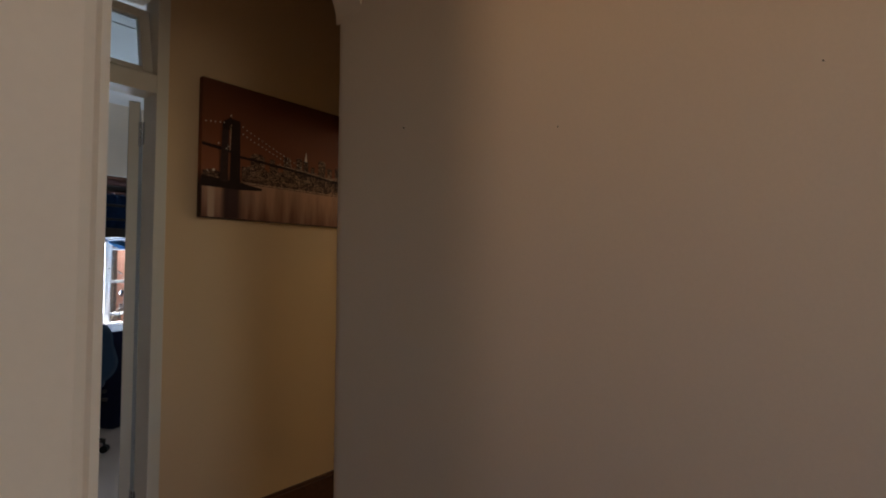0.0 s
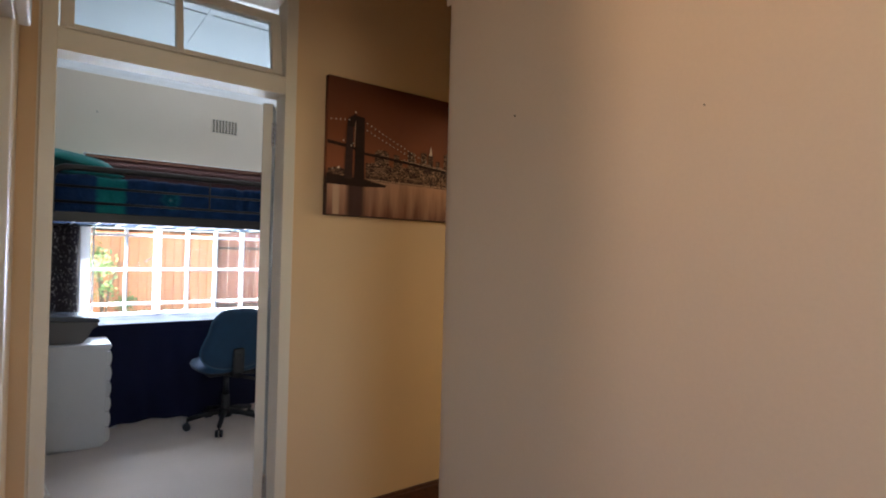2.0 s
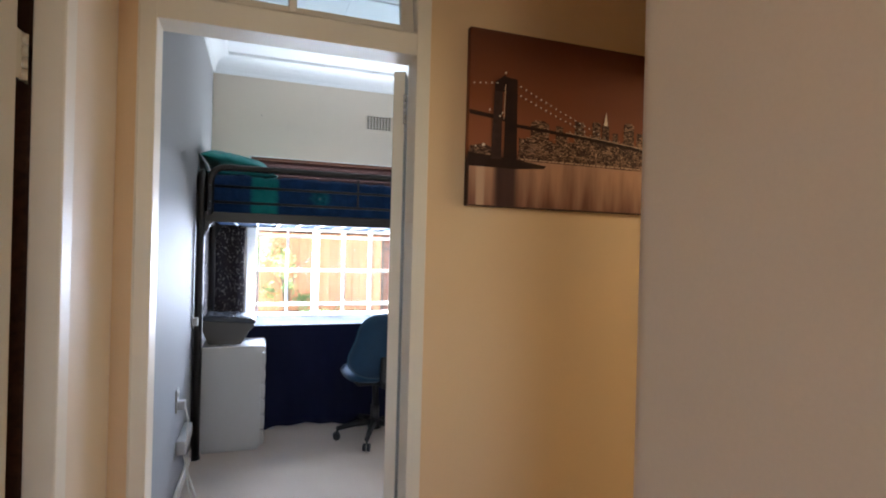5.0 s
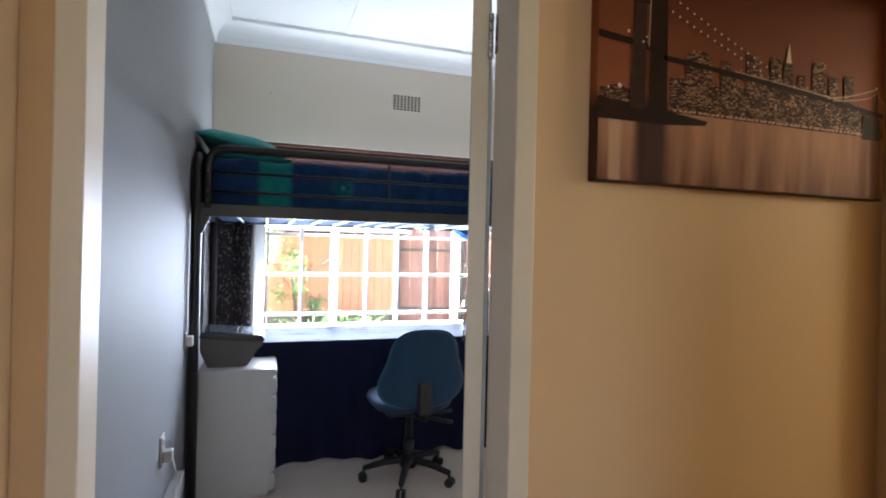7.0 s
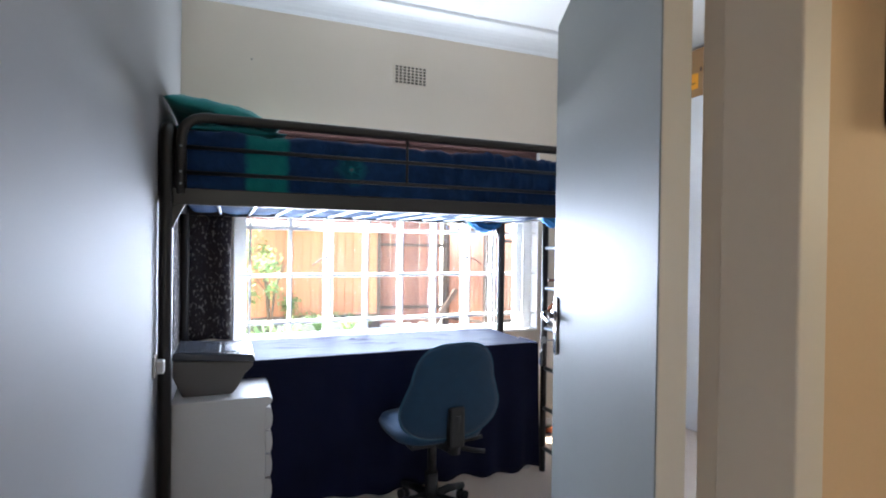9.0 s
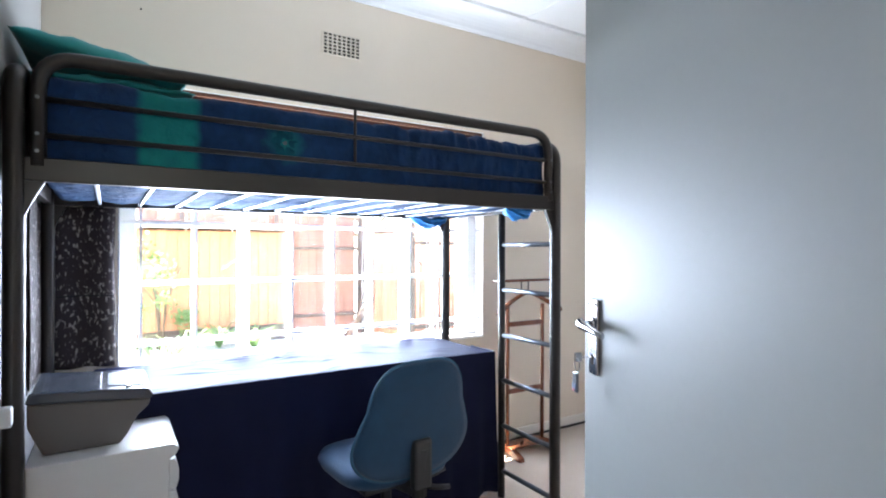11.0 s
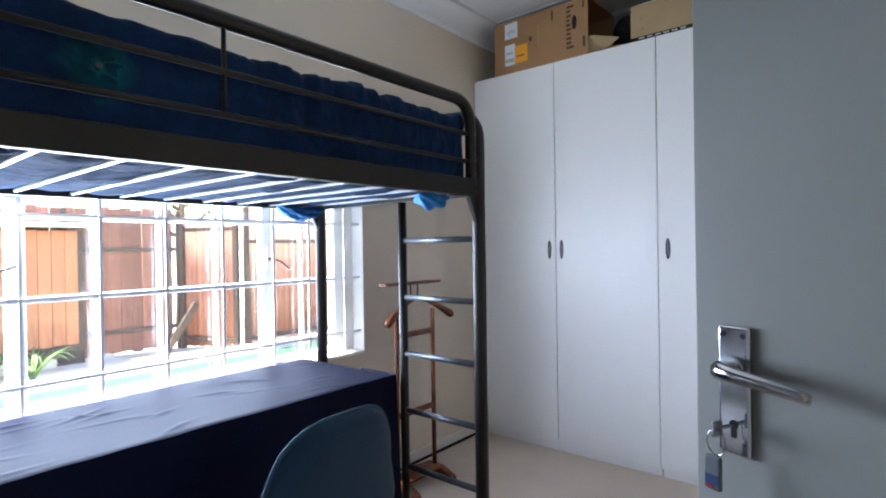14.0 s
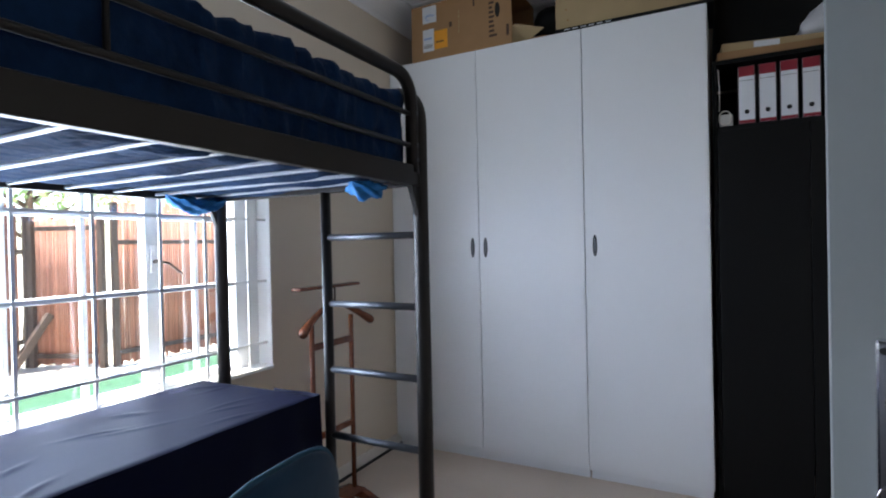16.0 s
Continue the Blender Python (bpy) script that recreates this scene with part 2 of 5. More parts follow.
# outdoors
M_GROUND = mat("pale_gravel", (0.50, 0.46, 0.40), 0.9, vary=0.25, scale=2, fine=40, bump=0.6, depth=0.02)
M_PAVE = mat("pale_paving", (0.56, 0.54, 0.50), 0.8, vary=0.10, scale=3, fine=50, bump=0.3, depth=0.004, random_tone=0.08)
M_LAWN = mat("lawn", (0.045, 0.125, 0.07), 0.9, vary=0.30, scale=8, fine=160, bump=0.8, depth=0.02)
M_FENCE = wood("reddish_fence_plank", (0.16, 0.065, 0.048), (0.30, 0.13, 0.09), 0.7, (18, 18, 1.5), random_tone=0.22)
M_REED = wood("reed_cane", (0.25, 0.10, 0.065), (0.42, 0.19, 0.13), 0.7, (30, 30, 2), random_tone=0.25)
M_SHED = wood("orange_shed_plank", (0.38, 0.14, 0.065), (0.52, 0.22, 0.11), 0.6, (14, 14, 1.5), random_tone=0.14)
M_POST = wood("dark_fence_post", (0.05, 0.032, 0.026), (0.10, 0.065, 0.05), 0.7, (18, 18, 2))
M_SHEDROOF = mat("pale_roof_sheet", (0.55, 0.55, 0.54), 0.5, vary=0.06)
M_LEAF = mat("leaf", (0.08, 0.16, 0.06), 0.55, vary=0.3, scale=3, bump=0, random_tone=0.3)


def let_light_through(m, tint, share):
    """Thin leaves: part of the light passes through the blade."""
    n, l = m.node_tree.nodes, m.node_tree.links
    out = [x for x in n if x.type == "OUTPUT_MATERIAL"][0]
    mix, tr = n.new("ShaderNodeMixShader"), n.new("ShaderNodeBsdfTranslucent")
    tr.inputs["Color"].default_value = (*tint, 1)
    mix.inputs["Fac"].default_value = share
    l.new(n["Principled BSDF"].outputs[0], mix.inputs[1])
    l.new(tr.outputs[0], mix.inputs[2])
    l.new(mix.outputs[0], out.inputs["Surface"])


let_light_through(M_LEAF, (0.34, 0.46, 0.20), 0.5)
M_BARK = mat("bark", (0.12, 0.085, 0.06), 0.9, vary=0.3, scale=9, fine=60, bump=0.7, depth=0.01)
M_BRICK = mat("house_plaster", (0.62, 0.56, 0.48), 0.8, vary=0.06)


# ---- building helpers ----
def part(name, bm, material, parent=None, label="", smooth=False, kind=""):
    me = bpy.data.meshes.new(name)
    if smooth:
        for f in bm.faces:
            f.smooth = True
    bm.normal_update()
    bm.to_mesh(me)
    bm.free()
    for m in (material if isinstance(material, (list, tuple)) else [material]):
        me.materials.append(m)
    ob = new(name, me)
    if parent:
        ob.parent = parent
    if label:
        ob["label"] = label
    if kind:
        ob["kind"] = kind
    return ob


def thing(name, label, category, group="", at=None, kind=""):
    ob = tagged(new(name), label, category, group, kind)
    ob.empty_display_size = 0.1
    if at is not None:
        ob.matrix_basis = at
    return ob


def put_box(bm, lo, hi, bevel=0.0, segs=2, m=None):
    """Adds a box from corner lo to corner hi, with bevelled edges."""
    r = bmesh.ops.create_cube(bm, size=1.0)
    vs = r["verts"]
    for v in vs:
        v.co = Vector([(lo[i] + hi[i]) / 2 + v.co[i] * (hi[i] - lo[i]) for i in range(3)])
    if bevel:
        es = list({e for v in vs for e in v.link_edges})
        out = bmesh.ops.bevel(bm, geom=es, offset=bevel, segments=segs, profile=0.5, affect="EDGES")
        vs = list({v for f in out["faces"] for v in f.verts} | {v for v in vs if v.is_valid})
    if m is not None:
        bmesh.ops.transform(bm, matrix=m, verts=[v for v in vs if v.is_valid])
    return vs


def box(lo, hi, bevel=0.0, segs=2, m=None):
    bm = bmesh.new()
    put_box(bm, lo, hi, bevel, segs, m)
    return bm


def boxes(items, bevel=0.0):
    bm = bmesh.new()
    for lo, hi in items:
        put_box(bm, lo, hi, bevel)
    return bm


def put_tube(bm, pts, r, sides=10, cap=True, r2=None):
    """Adds a tube along points; r2 is the radius at its far end."""
    pts = [Vector(p) for p in pts]
    rings = []
    up = Vector((0.0, 0.0, 1.0))
    n = len(pts)
    side = None
    for i, p in enumerate(pts):
        d = ((pts[min(i + 1, n - 1)] - p).normalized() + (p - pts[max(i - 1, 0)]).normalized()).normalized()
        if side is None:
            side = d.cross(up if abs(d.z) < 0.9 else Vector((1, 0, 0))).normalized()
        side = (side - d * side.dot(d)).normalized()
        other = d.cross(side)
        rad = r if r2 is None else r + (r2 - r) * i / (n - 1)
        rings.append([bm.verts.new(p + rad * (math.cos(a) * side + math.sin(a) * other)) for a in (2 * math.pi * k / sides for k in range(sides))])
    for a, b in zip(rings, rings[1:]):
        for k in range(sides):
            f = bm.faces.new((a[k], a[(k + 1) % sides], b[(k + 1) % sides], b[k]))
            f.smooth = True
    if cap:
        bm.faces.new(rings[0][::-1])
        bm.faces.new(rings[-1])
    bmesh.ops.recalc_face_normals(bm, faces=bm.faces[:])


def tube(pts, r, sides=10, r2=None):
    bm = bmesh.new()
    put_tube(bm, pts, r, sides, True, r2)
    return bm


def bend(a, corner, b, radius, steps=7):
    """Points of a path from a to b, rounded at the corner."""
    a, corner, b = Vector(a), Vector(corner), Vector(b)
    p, q = corner + (a - corner).normalized() * radius, corner + (b - corner).normalized() * radius
    arc = []
    for i in range(steps + 1):
        t = i / steps
        arc.append((1 - t) ** 2 * p + 2 * t * (1 - t) * corner + t * t * q)
    return arc


def extrude(outline, axis, lo, hi, bevel=0.0):
    """A prism: the outline's (u, v) spans the other two axes, in their order."""
    bm = bmesh.new()
    others = [i for i in range(3) if i != axis]

    def at(u, v, w):
        c = [0, 0, 0]
        c[others[0]], c[others[1]], c[axis] = u, v, w
        return bm.verts.new(c)

    a, b = [at(u, v, lo) for u, v in outline], [at(u, v, hi) for u, v in outline]
    bm.faces.new(a)
    bm.faces.new(b)
    k = len(a)
    for i in range(k):
        bm.faces.new((a[i], a[(i + 1) % k], b[(i + 1) % k], b[i]))
    bmesh.ops.recalc_face_normals(bm, faces=bm.faces[:])
    if bevel:
        bmesh.ops.bevel(bm, geom=bm.edges[:], offset=bevel, segments=2, profile=0.5, affect="EDGES")
    return bm


def sheet(nu, nv, fn, thick=0.0):
    """A grid surface; fn(u, v) gives the place for u and v from 0 to 1."""
    bm = bmesh.new()
    g = [[bm.verts.new(fn(i / nu, j / nv)) for j in range(nv + 1)] for i in range(nu + 1)]
    for i in range(nu):
        for j in range(nv):
            f = bm.faces.new((g[i][j], g[i + 1][j], g[i + 1][j + 1], g[i][j + 1]))
            f.smooth = True
    bmesh.ops.recalc_face_normals(bm, faces=bm.faces[:])
    if thick:
        bmesh.ops.solidify(bm, geom=bm.faces[:], thickness=thick)
    return bm


def structure(name, bm, material, label, category, smooth=False):
    return tagged(part(name, bm, material, None, "", smooth), label, category, "", "structure")


# ---- large structure ----
CEIL = 2.93
WX = -5.31          # room face of the window wall
# floors
structure("floor_bedroom", box((-5.31, 0.14, -0.12), (-2.37, 4.25, 0.0)), M_CARPET, "light beige short-pile bedroom carpet, slightly worn", "floor")
structure("floor_hall", boxes([((-2.37, -1.6, -0.12), (2.3, 2.2, -0.004)), ((-2.37, 2.2, -0.12), (-0.9, 4.1, -0.004))]), M_PARQUET, "dark reddish-brown wooden hall floor", "floor")

# window wall with its opening
M_REVEAL = mat("white_reveal_paint", (0.90, 0.90, 0.89), 0.5, vary=0.02)
WY0, WY1, WZ0, WZ1 = 0.43, 2.545, 0.742, 2.124
structure("wall_window", boxes([
    ((-5.53, -0.1, -0.3), (WX, WY0, 3.1)), ((-5.53, WY1, -0.3), (WX, 4.45, 3.1)),
    ((-5.53, WY0, -0.3), (WX, WY1, WZ0)), ((-5.53, WY0, WZ1), (WX, WY1, 3.1))]), M_ROOM,
    "warm grey painted bedroom wall with a wide window opening", "wall")
structure("window_sill", box((-5.56, WY0, WZ0), (WX + 0.004, WY1, WZ0 + 0.018), 0.003), M_REVEAL, "white painted sill under the wide bedroom window", "window sill")
structure("window_reveal", boxes([((-5.52, 2.539, 0.762), (-5.311, 2.544, 2.1235)), ((-5.52, 0.431, 0.762), (-5.311, 0.436, 2.1235)), ((-5.52, 0.436, 2.1195), (-5.311, 2.539, 2.1235))]), M_REVEAL, "white painted reveals round the bedroom window", "window reveal")
structure("wall_left_bedroom", box((-5.31, -0.05, -0.1), (-2.45, 0.14, 3.0)), M_LEFT, "pale gloss-painted bedroom wall beside the loft bed, its grey darkened for shade", "wall")
structure("wall_wardrobe", box((-5.31, 4.25, -0.1), (-2.30, 4.45, 3.0)), M_ROOM, "warm grey painted wall behind the wardrobe", "wall")

# door wall between hall and bedroom, with its opening up to the transom light
DY0, DY1, DTOP = 0.17, 1.06, 2.52
structure("wall_door", boxes([
    ((-2.45, 1.06, -0.1), (-2.335, 4.25, 3.0)), ((-2.45, DY0, DTOP), (-2.335, DY1, 3.0)),
    ((-2.45, -0.05, -0.1), (-2.335, DY0, 3.0))]), [M_HALL], "yellow-beige painted hall wall beside the bedroom door", "wall")
room_side = structure("wall_door_room_side", boxes([
    ((-2.456, 1.10, 0.0), (-2.4505, 4.25, 2.93)), ((-2.456, 0.14, 2.56), (-2.4505, 1.10, 2.93))]), M_ROOM, "warm grey painted inner face of the door wall", "wall")

# hall: left wall with a cupboard doorway, return wall by the start of the walk
LX0, LX1 = -1.963, -1.18
structure("wall_hall_left", boxes([
    ((-2.335, -0.05, -0.1), (LX0, 0.12, 3.0)), ((LX1, -0.05, -0.1), (-0.33, 0.12, 3.0)), ((LX0, -0.05, 1.99), (LX1, 0.12, 3.0))]), M_PASSAGE,
    "beige painted passage wall round a narrow painted door", "wall")
structure("wall_hall_return", box((-0.45, -1.5, -0.1), (-0.324, 0.117, 3.0), 0.012, 3), M_PASSAGE, "beige painted wall end at the passage corner", "wall")
structure("wall_cupboard_back", boxes([((-2.335, -0.6, -0.1), (-0.45, -0.5, 3.0)), ((-2.45, -0.6, -0.1), (-2.335, -0.05, 3.0))]), M_PASSAGE, "plain wall closing the cupboard behind its door", "wall")


# right passage wall: a solid block with a bullnose corner
def bullnose():
    r, x0, y0 = 0.05, -1.37, 1.17
    pts = [(2.3, y0)]
    for i in range(9):
        a = -math.pi / 2 - i / 8 * math.pi / 2
        pts.append((x0 + r + r * math.cos(a), y0 + r + r * math.sin(a)))
    pts += [(x0, 2.2), (2.3, 2.2)]
    return extrude(pts, 2, -0.1, 3.0)


structure("wall_passage_right", bullnose(), M_PASSAGE, "beige-pink painted passage wall with a rounded plaster corner", "wall", False)


def arch_header():
    """The head of the passage's end, rounded at its corners."""
    r, top = 0.17, 2.30
    pts = [(0.12, 3.0), (0.12, top - r)]
    for i in range(9):
        a = math.pi - i / 8 * math.pi / 2
        pts.append((0.12 + r + r * math.cos(a), top - r + r * math.sin(a)))
    for i in range(9):
        a = math.pi / 2 - i / 8 * math.pi / 2
        pts.append((1.172 - r + r * math.cos(a), top - r + r * math.sin(a)))
    pts += [(1.172, 3.0)]
    return extrude(pts, 0, -1.36, -1.24)


structure("arch_header", arch_header(), M_PASSAGE, "plaster arch over the end of the passage", "arch")

# bathroom doorway wall, bathroom
structure("wall_bathroom_door", boxes([
    ((-2.335, 2.2, -0.1), (-2.27, 2.32, 3.0)), ((-1.42, 2.2, -0.1), (-0.9, 2.32, 3.0)), ((-2.27, 2.2, 2.12), (-1.42, 2.32, 3.0))]), M_HALL,
    "yellow-beige hall wall with the bathroom doorway", "wall")
structure("wall_bathroom_left", box((-2.335, 2.32, 0.0), (-2.292, 4.1, 3.0)), M_BATHWALL, "cream painted bathroom wall above white tiles", "wall")
structure("wall_bathroom_far", box((-2.3, 4.1, -0.1), (-0.9, 4.2, 3.0)), M_BATHWALL, "cream painted far bathroom wall", "wall")
structure("wall_bathroom_right", box((-0.98, 2.32, -0.1), (-0.9, 4.1, 3.0)), M_BATHWALL, "cream painted bathroom side wall", "wall")

# the passage behind the walk's start: unseen walls, openings added for the lamps
structure("wall_passage_end", boxes([
    ((2.2, -1.6, -0.1), (2.4, -0.4, 3.0)), ((2.2, 0.8, -0.1), (2.4, 2.2, 3.0)), ((2.2, -0.4, -0.1), (2.4, 0.8, 1.0)), ((2.2, -0.4, 2.4), (2.4, 0.8, 3.0))]), M_PASSAGE,
    "beige painted wall at the end of the passage", "wall")
structure("wall_passage_side", boxes([((-0.45, -1.6, -0.1), (0.22, -1.5, 3.0)), ((0.5, -1.6, -0.1), (2.3, -1.5, 3.0)), ((0.22, -1.6, -0.1), (0.5, -1.5, 1.6)), ((0.22, -1.6, 2.55), (0.5, -1.5, 3.0))]), M_PASSAGE, "beige painted side wall of the passage", "wall")

# ceilings
bm = boxes([((-5.31, 0.14, CEIL), (-2.45, 4.25, CEIL + 0.08))])
for y in (1.05, 1.95, 2.85, 3.75):
    put_box(bm, (-5.31, y - 0.02, CEIL - 0.006), (-2.45, y + 0.02, CEIL + 0.001), 0.002)
put_box(bm, (-3.9, 0.14, CEIL - 0.0065), (-3.86, 4.25, CEIL + 0.001), 0.002)
structure("ceiling_bedroom", bm, M_CEIL, "white ceiling boards with narrow cover strips", "ceiling")
structure("ceiling_hall", boxes([((-2.45, -1.6, CEIL), (2.4, 2.32, CEIL + 0.08)), ((-2.45, 2.32, CEIL), (-0.9, 4.2, CEIL + 0.08))]), M_CEIL, "plain white hall ceiling", "ceiling")


def cove(points, inward):
    """A coved cornice along a wall; points are its two ends, inward the way into the room."""
    (x0, y0), (x1, y1) = points
    prof = [(0.0, 0.0), (0.012, 0.0), (0.014, 0.012)]
    for i in range(8):
        a = i / 7 * math.pi / 2
        prof.append((0.105 - 0.088 * math.cos(a), 0.018 + 0.10 * math.sin(a) * 1.05))
    prof += [(0.12, 0.128), (0.12, 0.15), (0.0, 0.15)]
    bm = bmesh.new()
    ends = []
    for x, y in ((x0, y0), (x1, y1)):
        ends.append([bm.verts.new((x + inward[0] * d, y + inward[1] * d, CEIL - 0.15 + z)) for d, z in prof])
    k = len(prof)
    for i in range(k):
        bm.faces.new((ends[0][i], ends[0][(i + 1) % k], ends[1][(i + 1) % k], ends[1][i]))
    bm.faces.new(ends[0])
    bm.faces.new(ends[1][::-1])
    bmesh.ops.recalc_face_normals(bm, faces=bm.faces[:])
    return bm


for nm, pts, way in (("cornice_window", ((-5.31, 0.14), (-5.31, 4.25)), (1, 0)), ("cornice_left", ((-5.31, 0.14), (-2.46, 0.14)), (0, 1)),
                     ("cornice_wardrobe", ((-5.31, 4.25), (-2.46, 4.25)), (0, -1)), ("cornice_door", ((-2.456, 0.14), (-2.456, 4.25)), (-1, 0))):
    structure(nm, cove(pts, way), M_CEIL, "white coved plaster cornice under the bedroom ceiling", "cornice")

# skirtings
structure("baseboard_window", box((-5.31, 0.14, 0.0), (-5.295, 4.25, 0.075), 0.004), M_SKIRT, "white painted skirting board along the carpet", "skirting")
# Solid strip whose near-black colour gives the shade of the carpet's edge gap.
structure("carpet_edge", box((-5.295, 0.16, 0.0), (-5.283, 4.2, 0.016), 0.003), M_DARK, "dark strip for the shaded gap between carpet and skirting", "trim")
structure("baseboard_left", box((-5.29, 0.14, 0.0), (-2.46, 0.154, 0.075), 0.004), M_SKIRT, "white painted skirting board along the carpet", "skirting")
structure("baseboard_hall", boxes([((-2.335, 1.075, 0.0), (-2.313, 2.2, 0.16)), ((-2.335, 1.075, 0.16), (-2.319, 2.2, 0.178))], 0.004), M_DARKWOOD, "dark-stained wooden skirting board in the hall", "skirting")
bm = boxes([((-1.3, 1.15, 0.0), (2.2, 1.17, 0.17))], 0.005)
structure("baseboard_passage", bm, M_DARKWOOD, "dark-stained wooden skirting board in the passage", "skirting")

# ---- bedroom door, its frame and the transom light ----
JX0, JX1 = -2.466, -2.311      # depth of the frame
frame_ob = tagged(new("door_frame"), "cream painted timber door frame with a transom bar", "door frame", "", "structure")
part("jamb", extrude([(JX0, 0.168), (-2.335, 0.168), (-2.335, 0.176), (JX1, 0.178), (JX1, 0.224), (-2.42, 0.224), (-2.42, 0.210), (JX0, 0.210)], 2, 0.0, 2.52, 0.003), M_FRAME, frame_ob)
part("jamb", extrude([(JX0, 1.070), (JX1, 1.070), (JX1, 1.020), (-2.42, 1.020), (-2.42, 1.034), (JX0, 1.034)], 2, 0.0, 2.52, 0.003), M_FRAME, frame_ob)
part("frame_head", box((JX0, 0.224, 2.46), (JX1, 1.020, 2.52), 0.003), M_FRAME, frame_ob)
part("transom_bar", extrude([(-2.425, 2.045), (JX1 - 0.002, 2.045), (JX1 - 0.002, 2.118), (JX1 - 0.012, 2.128), (-2.425, 2.128)], 1, 0.224, 1.020), M_FRAME, frame_ob)
for z in (0.25, 1.85):
    part("hinge_plate", box((-2.462, 1.0315, z), (-2.434, 1.0345, z + 0.1), 0.0008), M_CHROME, frame_ob, "steel hinge plate")

# transom sash, hinged at its foot and tilted into the room
sash = thing("transom_window", "two-pane cream transom sash tilted open over the door", "window", at=pose(-2.352, 0.0, 2.13, 0, -11, 0))
Y0, Y1, H = 0.228, 1.014, 0.285
for a, b in ((Y0, Y0 + 0.042), (0.596, 0.622), (Y1 - 0.042, Y1)):
    part("stile", box((-0.018, a, 0.0), (0.018, b, H), 0.003), M_FRAME, sash)
for a, b in ((Y0 + 0.042, 0.596), (0.622, Y1 - 0.042)):
    part("bottom_rail", box((-0.0165, a, 0.0), (0.0165, b, 0.02), 0.002), M_FRAME, sash)
    part("top_rail", box((-0.0165, a, H - 0.04), (0.0165, b, H), 0.002), M_FRAME, sash)
    pane = part("pane", box((-0.002, a, 0.02), (0.002, b, H - 0.04)), M_OBSC, sash, "thin clear pane")
    pane.visible_shadow = False

# the door leaf, swung well open into the room
LEAF = Matrix(((-0.9155, 0.4027, 0, -2.494), (0.4027, 0.9155, 0, 0.985), (0, 0, 1, 0.012), (0, 0, 0, 1)))
door = thing("bedroom_door", "gloss-painted flush door standing wide open, its white darkened for shade", "door", at=LEAF)
LW = 0.850
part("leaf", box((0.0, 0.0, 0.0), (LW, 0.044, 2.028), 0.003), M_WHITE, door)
part("hinge_edge", box((-0.002, 0.0015, 0.004), (0.001, 0.0425, 2.024), 0.0006), M_FRAME, door, "cream painted hinge edge")
for z in (0.24, 1.83):
    bm = bmesh.new()
    for i in range(5):
        put_tube(bm, [(-0.008, 0.046, z + i * 0.022), (-0.008, 0.046, z + i * 0.022 + 0.02)], 0.007, 10)
    part("hinge", bm, M_CHROME, door, "steel butt hinge knuckles")


def lever_set(side):
    """Backplate with lever on one face of the leaf; side -1 is the face seen."""
    y0 = 0.0 if side < 0 else 0.044
    s = side
    bm = box((0.766, min(y0, y0 + s * 0.009), 1.043), (0.81, max(y0, y0 + s * 0.009), 1.21), 0.004, 3)
    plate = part("backplate", bm, M_CHROME, door, "chrome backplate")
    bm = bmesh.new()
    for dx in (0.774, 0.802):
        put_tube(bm, [(dx, y0 + s * 0.008, 1.199), (dx, y0 + s * 0.0105, 1.199)], 0.0035, 8)
    part("screw", bm, M_DARK, plate)
    bm = bmesh.new()
    put_tube(bm, [(0.788, y0 + s * 0.008, 1.155), (0.788, y0 + s * 0.016, 1.155)], 0.017, 16)
    put_tube(bm, [(0.788, y0 + s * 0.012, 1.155), (0.788, y0 + s * 0.04, 1.155)], 0.009, 12)
    part("rose", bm, M_CHROME, plate)
    path = [(0.790, y0 + s * 0.036, 1.156), (0.780, y0 + s * 0.041, 1.156), (0.761, y0 + s * 0.043, 1.155), (0.731, y0 + s * 0.042, 1.153), (0.701, y0 + s * 0.040, 1.150), (0.679, y0 + s * 0.037, 1.147)]
    bm = bmesh.new()
    put_tube(bm, path, 0.0098, 12, True, 0.0055)
    bmesh.ops.scale(bm, vec=(1, 1, 1.25), space=Matrix.Translation((0, 0, -1.153)), verts=bm.verts)
    part("lever", bm, M_CHROME, plate, "chrome lever handle")
    bm = bmesh.new()
    put_tube(bm, [(0.788, y0 + s * 0.008, 1.083), (0.788, y0 + s * 0.010, 1.083)], 0.006, 10)
    put_box(bm, (0.7845, min(y0 + s * 0.008, y0 + s * 0.0102), 1.066), (0.7915, max(y0 + s * 0.008, y0 + s * 0.0102), 1.083))
    part("keyhole", bm, M_DARK, plate)


lever_set(-1)
lever_set(1)
part("latch_plate", box((LW - 0.001, 0.012, 1.05), (LW + 0.0015, 0.032, 1.2), 0.0006), M_CHROME, door)

# keys in the lock
keys = thing("key_ring", "house key with a clear plastic tag in the lock", "keys", at=LEAF)
bm = bmesh.new()
put_box(bm, (0.7855, -0.034, 1.081), (0.7905, -0.006, 1.0845), 0.0006)
put_box(bm, (0.786, -0.050, 1.073), (0.79, -0.033, 1.093), 0.0015)
part("key", bm, M_CHROME, keys)
bm = bmesh.new()
put_tube(bm, [(0.788 + 0.013 * math.sin(a), -0.044, 1.066 + 0.016 * math.cos(a)) for a in [i * math.pi / 9 for i in range(19)]], 0.0011, 6, False)
part("split_ring", bm, M_CHROME, keys)
tag = part("plastic_tag", box((0.779, -0.050, 1.006), (0.801, -0.043, 1.050), 0.003, 3), mat("clear_plastic", (0.14, 0.15, 0.165), 0.12, coat=0.5), keys, "clear plastic key tag")
part("tag_insert", box((0.781, -0.0512, 1.014), (0.799, -0.0502, 1.026)), mat("blue_insert", (0.02, 0.05, 0.14), 0.4), tag, "blue paper insert")
